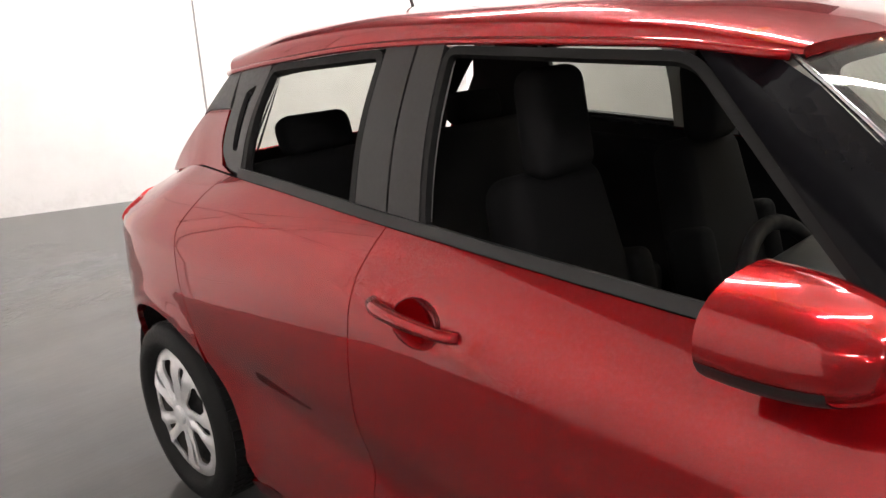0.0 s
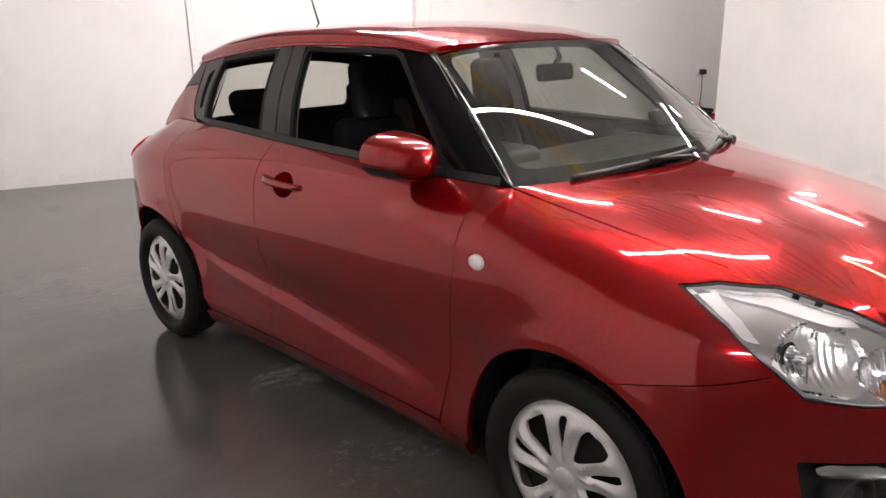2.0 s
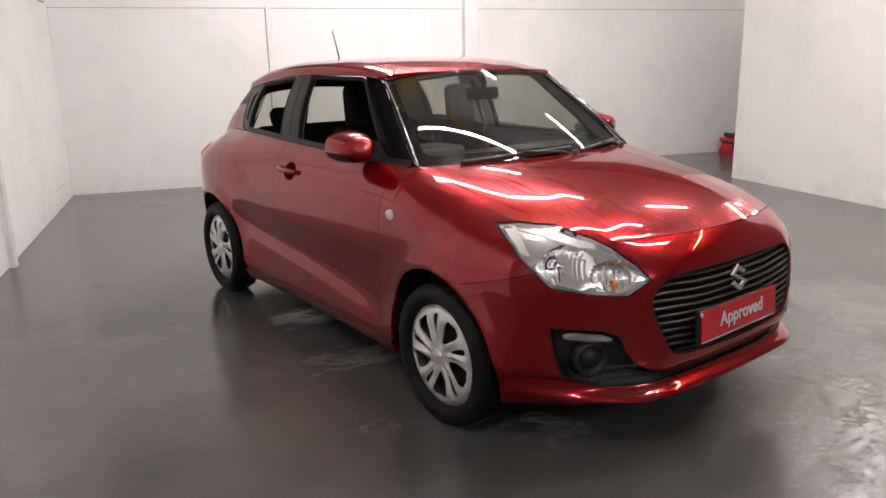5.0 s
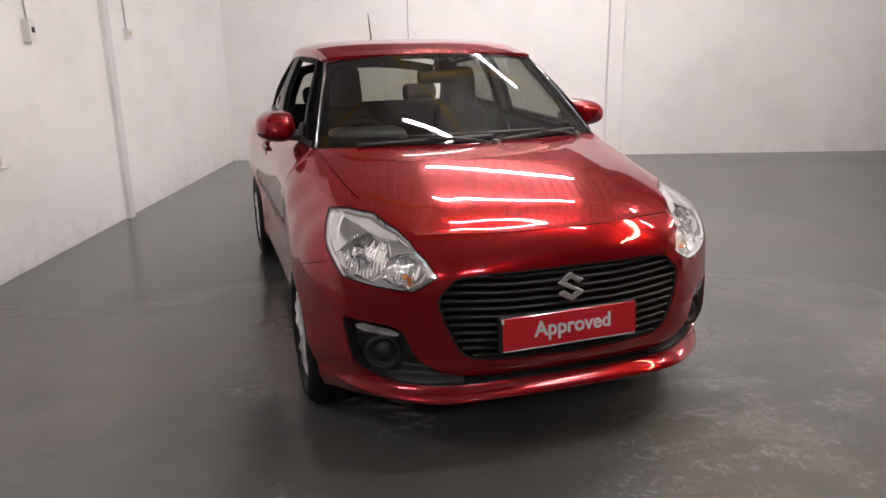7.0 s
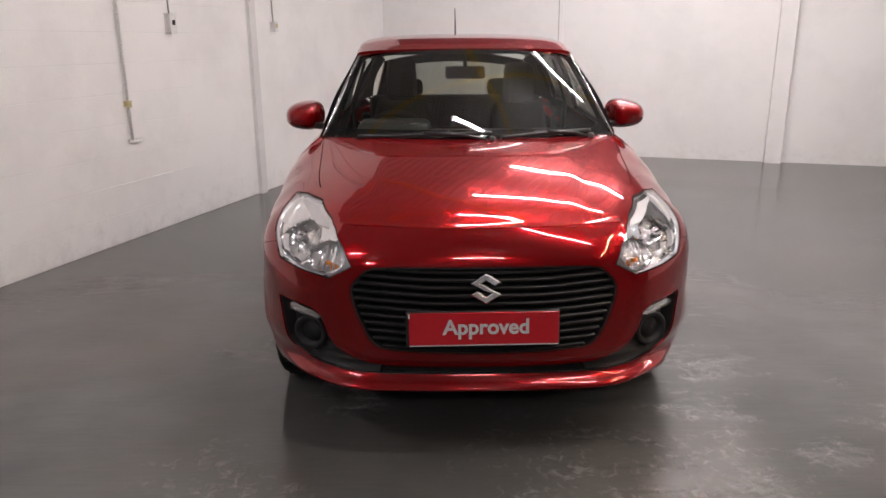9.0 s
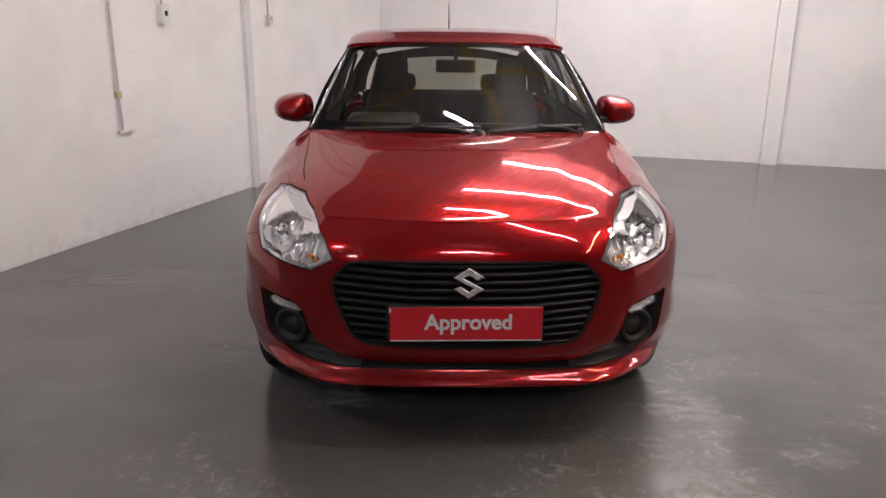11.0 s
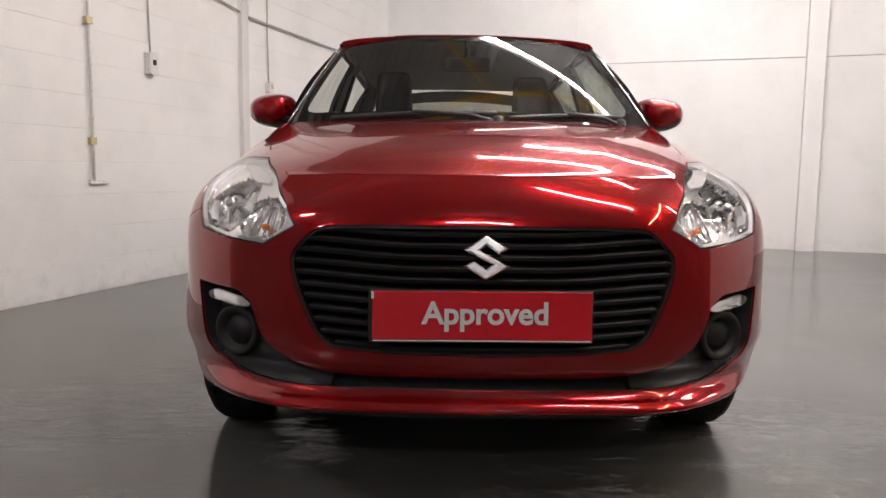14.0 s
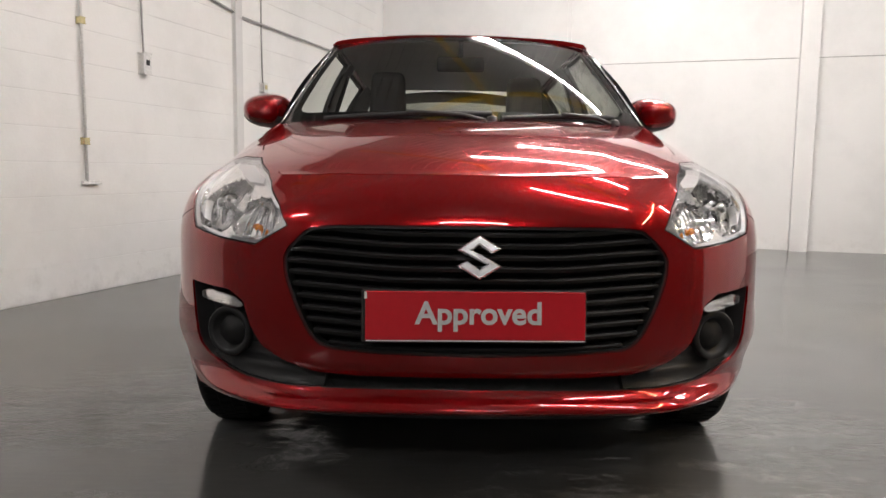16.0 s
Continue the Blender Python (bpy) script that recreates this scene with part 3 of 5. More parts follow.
def bonnet_bend(a, b, n):
    k = abs(a) / bon_half(b)
    w = smooth01(0.90, 1.0, k) * 0.5 * smooth01(-0.725, -0.62, b)
    if w <= 0:
        return n
    s = float(np.interp(b, EDGE_Y, EDGE_S))
    m = slope(wrap_s, math.copysign(s, a), top_of(s)[1] - 0.004)
    return (n * (1 - w) + m * w).normalized()


# ---- painted panels ----
def on_wrap(x, y, z):
    """The wrap's (arc length, height) at the place nearest to (x, y) at height z."""
    best = min(np.linspace(0, 2.2, 221), key=lambda s: (wrap_s(float(s), z).xy - Vector((x, y))).length)
    return (float(min(np.linspace(best - 0.012, best + 0.012, 25), key=lambda s: (wrap_s(float(s), z).xy - Vector((x, y))).length)), z)


# the headlamp's outline: inner tip, lower edge, outer edge, rear tip, upper edge
HL_LOW = [on_wrap(0.455, -0.742, 0.724), on_wrap(0.54, -0.712, 0.674), on_wrap(0.654, -0.634, 0.684), on_wrap(0.743, -0.541, 0.702), on_wrap(0.757, -0.480, 0.750)]
HL_OUT = [on_wrap(0.745, -0.355, 0.829), on_wrap(0.712, -0.220, 0.886)]
HL_TOP = [on_wrap(0.665, -0.300, 0.897), on_wrap(0.593, -0.408, 0.893), on_wrap(0.545, -0.555, 0.857), on_wrap(0.525, -0.620, 0.832)]
HL_SEAM = HL_TOP[-1]
HL_INNER = on_wrap(0.482, -0.695, 0.776)
HL = rounded(HL_LOW + HL_OUT + HL_TOP + [HL_INNER], 0.003, 2)
GRILLE = both([(0, 0.731), (0.30, 0.730), (0.380, 0.728), (0.415, 0.721), (0.438, 0.705), (0.474, 0.671), (0.485, 0.650), (0.479, 0.607), (0.452, 0.547), (0.410, 0.467), (0.384, 0.443), (0.356, 0.431), (0.245, 0.422), (0, 0.416)])
GRILLE = rounded(GRILLE, 0.02, 4)
LOWER = both([(0, 0.361), (0.28, 0.362), (0.395, 0.370), (0.487, 0.396), (0.548, 0.430), (0.582, 0.473), (0.605, 0.530), (0.66, 0.556), (0.865, 0.560),
              (0.850, 0.50), (0.838, 0.45), (0.822, 0.39), (0.795, 0.360), (0.72, 0.336), (0.64, 0.328), (0.53, 0.325), (0.38, 0.326), (0, 0.327)])
LOWER = rounded(LOWER, 0.012, 3)

arch_front = [(sy(y), z) for y, z in arc_pts(0, 0.30, 0.375, -0.22, 1.20)]
hl_low = HL_LOW[::-1] + [HL_INNER]
seam_top = [(float(s), top_of(float(s))[1] - 0.0005) for s in np.linspace(HL_SEAM[0] + 0.004, 0, 16)]
bumper_half = [(0, 0.268), (0.47, 0.266), (0.75, 0.250), (sy(-0.38), 0.222)] + arch_front + hl_low + [HL_SEAM] + seam_top
folds = [[(float(s), z + 0.016 * smooth01(0.5, 0.95, abs(s))) for s in np.linspace(-0.95, 0.95, 150)] for z in (0.2785, 0.285, 0.2915, 0.304)]
panel("front_bumper", wrap_s, both(bumper_half), [GRILLE, LOWER], RED, car, h=0.014, flange=0.012, lines=folds)

bo = [(-bon_half(-0.725), -0.725), (bon_half(-0.725), -0.725)] + [(bon_half(float(b)), float(b)) for b in np.linspace(-0.70, 0.138, 20)]
bo += [(-a, b) for a, b in reversed(bo[2:])]
panel("bonnet", bonnet_s, bo, (), RED, car, h=0.025, gap=0.0006, bend=bonnet_bend)

for g in (-1, 1):
    s_in, s_out = HL_SEAM[0] + 0.004, HL_TOP[0][0]
    edge = [(float(s), top_of(float(s))[1] + 0.002) for s in np.linspace(s_in, s_out, 26)]
    low = [(a, b + 0.001) for a, b in HL_TOP]
    panel("bonnet_shoulder", wrap_s, [(g * a, b) for a, b in edge + low], (), RED, car, h=0.02, gap=-0.001, flange=0.012, bend=wrap_bend)

for g in (-1, 1):
    def W(pts):
        return [(g * a, b) for a, b in pts]

    top = lambda y0, y1, n=14: [(sy(float(y)), top_of(sy(float(y)))[1] - 0.002) for y in np.linspace(y0, y1, n)]
    wing = [(sy(y), z) for y, z in arc_pts(0, 0.30, 0.375, 1.20, math.pi + 0.12)]
    wing += [(sy(0.40), 0.22), (sy(0.515), 0.235), (sy(0.50), 0.33), (sy(0.455), 0.52), (sy(0.415), 0.80), (sy(0.405), 0.95), (sy(0.41), top_of(sy(0.41))[1] - 0.002)]
    s_w = HL_TOP[0][0]
    wing += [(float(s), top_of(float(s))[1] - 0.0002) for s in np.linspace(sy(0.38), s_w + 0.001, 20)] + [(s_w + 0.001, HL_TOP[0][1])] + HL_OUT[::-1] + [HL_LOW[-1]]
    panel("front_wing", wrap_s, W(wing), (), RED, car, h=0.025, gap=0.0012, bend=wrap_bend)
    fd = [(sy(0.515), 0.262), (sy(1.515), 0.252), (sy(1.525), 0.55), (sy(1.523), 0.80), (sy(1.512), 0.98)] + top(1.497, 0.41, 24) + [(sy(0.405), 0.95), (sy(0.415), 0.80), (sy(0.455), 0.52), (sy(0.50), 0.33)]
    dish = [(sy(1.322) + 0.068 * math.cos(k * math.pi / 10), 0.930 + 0.047 * math.sin(k * math.pi / 10)) for k in range(20)]
    door = panel("front_door", wrap_s, W(fd), [W(dish)], RED, car, h=0.03)
    rd = [(sy(1.515), 0.252), (sy(2.02), 0.248)] + [(sy(y), z) for y, z in arc_pts(2.45, 0.30, 0.392, 0.02, 0.80, 10)]
    rd += [(sy(2.215), 0.66), (sy(2.26), 0.80), (sy(2.27), 0.95), (sy(2.22), 1.05)] + top(2.19, 1.497, 16) + [(sy(1.512), 0.98), (sy(1.523), 0.80), (sy(1.525), 0.55)]
    panel("rear_door", wrap_s, W(rd), (), RED, car, h=0.03)
    panel("sill", wrap_s, W([(sy(0.40), 0.165), (sy(2.07), 0.165), (sy(2.06), 0.236), (sy(2.02), 0.246), (sy(0.515), 0.256), (sy(0.515), 0.228), (sy(0.41), 0.214)]), (), RED, car, h=0.03)
    qt = [(sy(y), z) for y, z in arc_pts(2.45, 0.30, 0.375, 0.80, math.pi + 0.1)]
    qt += [(sy(2.84) , 0.27), (near(0.74, 2.86), 0.30), (near(0.74, 2.86), 0.82), (near(0.80, 2.80), 0.86), (near(0.845, 2.66), 0.97), (near(0.82, 2.74), 1.012)]
    qt += top(2.68, 2.19, 14) + [(sy(2.22), 1.05), (sy(2.27), 0.95), (sy(2.26), 0.80), (sy(2.215), 0.66)]
    panel("rear_quarter", wrap_s, W(qt), (), RED, car, h=0.03)
    panel("tail_lamp", wrap_s, W([(near(0.74, 2.86), 0.825), (near(0.80, 2.80), 0.862), (near(0.845, 2.66), 0.968), (near(0.80, 2.80), 0.985), (near(0.62, 2.92), 0.95), (near(0.55, 2.94), 0.86)]), (), RED_LENS, car, "glossy red tail lamp", h=0.03, lift=0.006)

    # greenhouse flank: roof rail edge, pillars, glass
    def F(pts):
        return [(g * a, b) for a, b in pts]

    bz = lambda y: float(np.interp(y, BELT_Y, BELT_Z))
    wt = lambda y: win_top(y)
    quarter = [(2.19, bz(2.19)), (2.4, bz(2.4)), (2.66, bz(2.66)), (2.56, 1.125), (2.462, 1.218), (2.42, 1.236), (2.283, 1.250), (2.275, 1.16), (2.25, 1.105)]
    panel("rear_pillar", flank_s, F(quarter), (), RED, car, h=0.03, gap=0, flange=0.01)
    capp = [(2.284, 1.253), (2.42, 1.239), (2.462, 1.221), (2.405, wt(2.405)), (2.326, wt(2.326))]
    panel("pillar_cap", flank_s, F(capp), (), BLACK_SATIN, car, "black satin cap behind the rear door", h=0.03, gap=0.001)
    cpan = rounded([(2.125, bz(2.1) + 0.004), (2.215, bz(2.2) + 0.012), (2.262, 1.14), (2.272, 1.27), (2.325, wt(2.32) - 0.002), (2.125, wt(2.125) - 0.002)], 0.018, 3)
    hcut = rounded([(2.165, 1.150), (2.195, 1.150), (2.215, 1.300), (2.165, 1.322)], 0.012, 3)
    panel("rear_door_corner_panel", flank_s, F(cpan), [F(hcut)], BLACK_SATIN, car, "black satin corner panel with a hidden upright handle", h=0.03)
    panel("rear_door_handle", flank_s, F(rounded([(2.172, 1.158), (2.19, 1.158), (2.206, 1.295), (2.172, 1.312)], 0.01, 3)), (), BLACK_GLOSS, car, "upright black door handle", h=0.02, lift=-0.008)
    panel("handle_recess", flank_s, F([(2.155, 1.14), (2.205, 1.14), (2.225, 1.31), (2.155, 1.332)]), (), DARK, car, h=0.03, lift=-0.02, flange=0)
    panel("centre_pillar", flank_s, F([(1.405, bz(1.4) + 0.022), (1.503, bz(1.5) + 0.022), (1.532, wt(1.53) - 0.002), (1.452, wt(1.45) - 0.002)]), (), BLACK_SATIN, car, "black satin pillar film", h=0.03, lift=0.002)
    panel("centre_pillar", flank_s, F([(1.506, bz(1.5) + 0.022), (1.612, bz(1.61) + 0.022), (1.632, wt(1.63) - 0.002), (1.535, wt(1.53) - 0.002)]), (), BLACK_SATIN, car, "black satin pillar film", h=0.03, lift=0.002)
    # windscreen pillar, black
    lead = [screen_s(1, k / 10) for k in range(11)]
    ap = [(0.525, bz(0.525) + 0.006), (0.928, wt(0.928) - 0.002), (0.80, wt(0.8) - 0.002)] + [(p.y, p.z) for p in reversed(lead[:-1])]
    pv = []
    for p in lead:
        pv += [Vector((g * p.x, p.y, p.z)), flank_s(g * p.y, p.z)]
    mesh_ob("pillar_edge", pv, [(2 * k, 2 * k + 1, 2 * k + 3, 2 * k + 2) for k in range(10)], BLACK_GLOSS, car, "gloss black edge beside the windscreen")
    lead_z, lead_y = [p.z for p in lead], [p.y for p in lead]

    def pillar_bend(a, b, n, g=g):
        w = 1 - smooth01(0.06, 0.19, abs(a) - float(np.interp(b, lead_z, lead_y)))
        return (n * (1 - w) + Vector((g * 0.30, -0.66, 0.69)) * w).normalized()

    panel("windscreen_pillar", flank_s, F(ap), (), BLACK_GLOSS, car, "gloss black windscreen pillar", h=0.02, lift=0.002, bend=pillar_bend)
    # window surrounds
    def ring(name, poly, width, mat, lift, label=""):
        outer = rounded(poly, 0.04, 5)
        panel(name, flank_s, F(outer), [shrink(F(resample(outer, 0.02)), width)], mat, car, label, h=0.025, gap=0, lift=lift)

    fw = [(0.505, bz(0.505) - 0.004), (1.405, bz(1.4) - 0.004), (1.452, wt(1.45) - 0.004), (0.925, wt(0.925) - 0.004)]
    rw = [(1.614, bz(1.61) - 0.004), (2.118, bz(2.1) - 0.004), (2.128, wt(2.12) - 0.004), (1.634, wt(1.63) - 0.004)]
    ring("front_window_seal", fw, 0.016, RUBBER, 0.0)
    ring("rear_window_seal", rw, 0.018, RUBBER, 0.0)
    # the driver's side windows are lowered
    if g > 0:
        panel("front_window", flank_s, F(rounded(fw, 0.03, 4)), (), SIDE_GLASS, car, "clear side window pane", h=0.05, gap=0.012, lift=-0.008, flange=0)
        panel("rear_window", flank_s, F(rounded(rw, 0.03, 4)), (), REAR_GLASS, car, "dark tinted side window pane", h=0.05, gap=0.012, lift=-0.008, flange=0)
    bar("roof_rail", [flank_s(g * float(y), win_top(float(y)) + 0.003) for y in np.linspace(0.79, 2.42, 40)], 0.009, RED, car, n=6)
    # belt strip under the glass
    strip = [(float(y), bz(float(y)) - 0.002) for y in np.linspace(0.36, 2.13, 40)] + [(float(y), bz(float(y)) + 0.022) for y in np.linspace(2.13, 0.36, 40)]
    panel("belt_moulding", flank_s, F(strip), (), BLACK_PLASTIC, car, "black rubber belt moulding", h=0.03, gap=0, lift=0.006)

# roof
ro = [(-1.0, 0.690), (1.0, 0.690), (1.0, 2.50), (-1.0, 2.50)]


def roof_m(a, b):
    return roof_s(a / 0.8, b)


panel("roof", roof_m, [(a * 0.8, b) for a, b in ro], (), RED, car, h=0.035, gap=0)

# windscreen, its black border and bright strips for the highlight along its edges
def screen_m(a, b):
    return screen_s(a / 0.62, b / 0.68)


so = [(-0.615, 0.0), (0.615, 0.0), (0.615, 0.675), (-0.615, 0.675)]
panel("windscreen", screen_m, so, (), WS_GLASS, car, "clear laminated windscreen", h=0.04, gap=0, flange=0)
si = rounded([(-0.585, 0.07), (0.585, 0.07), (0.585, 0.640), (-0.585, 0.640)], 0.05, 5)
panel("windscreen_border", screen_m, so, [si], BLACK_GLOSS, car, "black ceramic windscreen border", h=0.04, gap=0, flange=0, lift=-0.004)
for g in (-1, 1):
    bar("gleam_strip", [screen_m(g * 0.622, 0.68 * k / 16) + Vector((0, 0, 0.003)) for k in range(17)], 0.0045, EDGE_GLEAM, car, "bright strip standing for the highlight along the black windscreen edge", n=8)
# cowl under the wipers
cw = [(x, 0.150 + 0.36 * x * x + 0.005) for x in np.linspace(-0.69, 0.69, 24)]
vs, fs = [], []
for x, y in cw:
    vs += [Vector((x, y - 0.055, 1.020)), Vector((x, y + 0.02, 1.036)), Vector((x, y + 0.05, 1.040))]
for i in range(len(cw) - 1):
    for k in range(2):
        fs.append((i * 3 + k, i * 3 + 3 + k, i * 3 + 4 + k, i * 3 + 1 + k))
mesh_ob("cowl", vs, fs, BLACK_PLASTIC, car, "black plastic cowl under the wipers")

# tailgate
def tail_s(a, b):
    """a: across, b: 0 at the belt, 1 at the roof."""
    x0, x1 = 0.63, 0.52
    x = a * (x0 + (x1 - x0) * b)
    return Vector((x, 2.80 - 0.31 * b - 0.08 * a * a + 0.02 * math.sin(math.pi * b), 0.99 + (0.405 - 0.062 * a * a) * b))


panel("tailgate", lambda a, b: tail_s(-a, b), [(-1, 0), (1, 0), (1, 1), (-1, 1)], [rounded([(-0.86, 0.12), (0.86, 0.12), (0.84, 0.86), (-0.84, 0.86)], 0.1, 4)], RED, car, h=0.08, gap=0)
panel("tailgate_lining", lambda a, b: tail_s(-a, b) - Vector((0, 0.03, 0.005)), [(-0.98, 0.0), (0.98, 0.0), (0.97, 1), (-0.97, 1)], [rounded([(-0.84, 0.14), (0.84, 0.14), (0.82, 0.84), (-0.82, 0.84)], 0.1, 4)], TRIM_DARK, car, "dark tailgate lining", h=0.08, gap=0, flange=0)
panel("rear_screen", lambda a, b: tail_s(-a, b), [(-0.9, 0.08), (0.9, 0.08), (0.88, 0.9), (-0.88, 0.9)], (), SIDE_GLASS, car, "tailgate window pane", h=0.1, gap=0, flange=0, lift=-0.006)
rb = [(float(s), 0.22) for s in np.linspace(near(0.74, 2.86), LEN, 8)] + [(LEN, 0.95)] + [(near(0.55, 2.94), 0.95), (near(0.55, 2.94), 0.86), (near(0.74, 2.86), 0.815)]
for g in (-1, 1):
    panel("rear_bumper", wrap_s, [(g * a, b) for a, b in rb], (), RED, car, h=0.05, gap=0)

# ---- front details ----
# grille: near-black sheet for the shade inside, curved slats
panel("grille_shade_backing", wrap_s, [(a * 1.03, 0.585 + (b - 0.585) * 1.06) for a, b in GRILLE], (), DARK, car, h=0.05, gap=0, lift=-0.055, flange=0)
panel("grille_frame", wrap_s, GRILLE, [shrink(resample(GRILLE, 0.02), 0.007)], BLACK_PLASTIC, car, h=0.03, gap=0, lift=-0.006, flange=0.03)


def grille_half(z):
    hw = 0.0
    for a, b in resample(GRILLE, 0.004):
        if abs(b - z) < 0.004:
            hw = max(hw, a)
    return hw


SLATS = 11
for k in range(SLATS):
    z = 0.432 + (0.708 - 0.432) * k / (SLATS - 1)
    hw = min(grille_half(z), grille_half(z + 0.012)) - 0.006
    n = 28
    vs, fs = [], []
    for i in range(n + 1):
        a = -hw + 2 * hw * i / n
        bend = 0.015 * smooth01(0.16, 0.46, abs(a))
        c = wrap_s(a, z + bend)
        nrm = (wrap_s(a + 1e-3, z + bend) - wrap_s(a - 1e-3, z + bend)).cross(Vector((0, 0, 1))).normalized()
        for dn, dz in ((-0.012, -0.0050), (-0.008, 0.0035), (-0.013, 0.0070), (-0.04, 0.008), (-0.04, -0.002)):
            vs.append(c + nrm * dn + Vector((0, 0, dz)))
    for i in range(n):
        for j in range(5):
            l = (j + 1) % 5
            fs.append((i * 5 + j, (i + 1) * 5 + j, (i + 1) * 5 + l, i * 5 + l))
    mesh_ob("slat", vs, fs, GRILLE_BLACK, car, smooth=False)

# headlamp bowl, once for both sides
BOWL_A, BOWL_Z = on_wrap(0.690, -0.565, 0.768)
BOWL_C = wrap_s(BOWL_A, BOWL_Z) - Vector((0.16, -0.98, 0.06)).normalized() * 0.030
SIDE_A, SIDE_Z = on_wrap(0.575, -0.690, 0.742)
CELL = [[random.uniform(-1, 1) for _ in range(12)] for _ in range(12)]

# lower intake and lamp pockets
low_big = shrink(resample(LOWER, 0.02), -0.012)
panel("lower_grille", wrap_s, low_big, (), BLACK_PLASTIC, car, "black textured bumper insert", h=0.03, gap=0, lift=-0.055, flange=0)
panel("pocket_liner", wrap_s, LOWER, [shrink(resample(LOWER, 0.02), 0.0025)], BLACK_PLASTIC, car, "black liner of the bumper opening", h=0.02, gap=0, lift=-0.006, flange=0.052)
slot = both([(0, 0.360), (0.372, 0.365), (0.388, 0.327), (0, 0.328)])
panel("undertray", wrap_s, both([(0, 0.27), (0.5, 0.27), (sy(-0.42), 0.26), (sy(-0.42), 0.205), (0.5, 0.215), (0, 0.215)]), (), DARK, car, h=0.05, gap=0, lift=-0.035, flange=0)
# sheet coloured near-black for the shade in the slot
panel("intake_slot_shade", wrap_s, slot, (), DARK, car, h=0.03, gap=0, lift=-0.045, flange=0)
for g in (-1, 1):
    fa, fz = 0.705, 0.438
    c = wrap_s(g * fa, fz) - slope(wrap_s, g * fa, fz) * 0.034
    ax = Vector((g * 0.35, -0.93, 0)).normalized()
    q = ax.to_track_quat("X", "Z").to_matrix()
    v, f = lathe([(-0.05, 0.066), (0.006, 0.066), (0.012, 0.060), (0.006, 0.048), (-0.012, 0.043), (-0.012, 0.037), (0.000, 0.033), (0.003, 0.0)], "x", 28)
    mesh_ob("fog_lamp_blank", [c + q @ p for p in v], f, BLACK_PLASTIC, car, "round black fog lamp blank")
    # the ledge from the lamp pocket to the intake: it climbs from the lip into the recess

    def ledge_s(a, b, g=g):
        p = wrap_s(a, b)
        n = slope(wrap_s, a, b)
        low = 0.326 + 0.05 * smooth01(0.60, 0.85, abs(a))
        return p - n * (0.010 + 0.85 * min(0.05, max(0.0, b - low)))

    ledge = [(0.384, 0.330), (0.53, 0.329), (0.64, 0.332), (0.72, 0.340), (0.785, 0.362), (0.72, 0.378), (0.63, 0.398), (0.56, 0.424), (0.52, 0.406), (0.46, 0.382), (0.374, 0.364)]
    panel("pocket_ledge", ledge_s, [(g * a, b) for a, b in ledge], (), BLACK_PLASTIC, car, "black textured ledge beside the intake", h=0.014, gap=0, flange=0.02)
    drl = [(0.627, 0.521), (0.636, 0.509), (0.72, 0.512), (0.808, 0.516), (0.817, 0.534), (0.785, 0.544), (0.665, 0.537)]
    lamp = panel("running_lamp", wrap_s, [(g * a, b) for a, b in rounded(drl, 0.008, 2)], (), LENS, car, "clear daytime running lamp", h=0.02, lift=-0.008)
    panel("reflector", wrap_s, [(g * a, b) for a, b in rounded(drl, 0.008, 2)], (), REFLECTOR, lamp, h=0.02, lift=-0.020)

    # headlamp: clear lens over a bright housing
    hl = [(g * a, b) for a, b in HL]
    head = panel("headlamp", wrap_s, hl, (), LENS, car, "clear halogen headlamp with an amber bulb", h=0.025, gap=0.002, flange=0.01)
    panel("housing", wrap_s, hl, (), LAMP_GREY, head, "pale grey lamp housing", h=0.03, gap=0.004, lift=-0.10, flange=-0.095)

    ax = Vector((g * 0.16, -0.98, 0.06)).normalized()
    q = ax.to_track_quat("X", "Z").to_matrix()

    def bowls_s(a, b, g=g, ax=ax):
        """A deep main bowl with pressed facets on its outer wall, and a smaller bowl beside it; they meet in a curved ridge."""
        u, w = (abs(a) - BOWL_A) / 0.118, (b - BOWL_Z) / 0.078
        r = math.hypot(u, w)
        main = 0.066 * math.sqrt(max(0.0, 1 - r * r))
        if u > 0.1 or w > 0.35:
            main += 0.0045 * CELL[int((u + 1.5) * 4.5) % 12][int((w + 1.5) * 3.5) % 12] * smooth01(0.35, 0.6, r) * smooth01(1.0, 0.9, r)
        main += 0.0011 * math.sin(abs(a) * 420) * smooth01(0.25, 0.45, r) * smooth01(1.0, 0.85, r)
        r2 = math.hypot((abs(a) - SIDE_A) / 0.088, (b - SIDE_Z) / 0.055)
        side = 0.046 * math.sqrt(max(0.0, 1 - r2 * r2))
        return wrap_s(a, b) - slope(wrap_s, a, b) * 0.019 - ax * max(main, side)

    panel("inner_reflector", bowls_s, hl, (), REFLECTOR, head, "mirrored reflector with two bowls", h=0.0045, gap=0.012, flange=0.01)
    panel("gasket", wrap_s, hl, [shrink(resample(hl, 0.012), 0.0032)], RUBBER, head, "thin black lamp gasket", h=0.012, gap=0, lift=-0.003, flange=0.01)
    panel("bezel", wrap_s, hl, [shrink(resample(hl, 0.015), 0.012)], CHROME, head, "bright bezel", h=0.02, gap=0.0035, lift=-0.012, flange=0.03)
    bowl_c = Vector((g * BOWL_C.x, BOWL_C.y, BOWL_C.z))
    v, f = lathe([(-0.07, 0.022), (-0.052, 0.022), (-0.050, 0.016), (-0.03, 0.012), (-0.018, 0.016), (-0.010, 0.016), (-0.006, 0.010), (-0.004, 0.0)], "x", 18)
    mesh_ob("bulb_shield", [bowl_c + q @ p for p in v], f, CHROME, head)
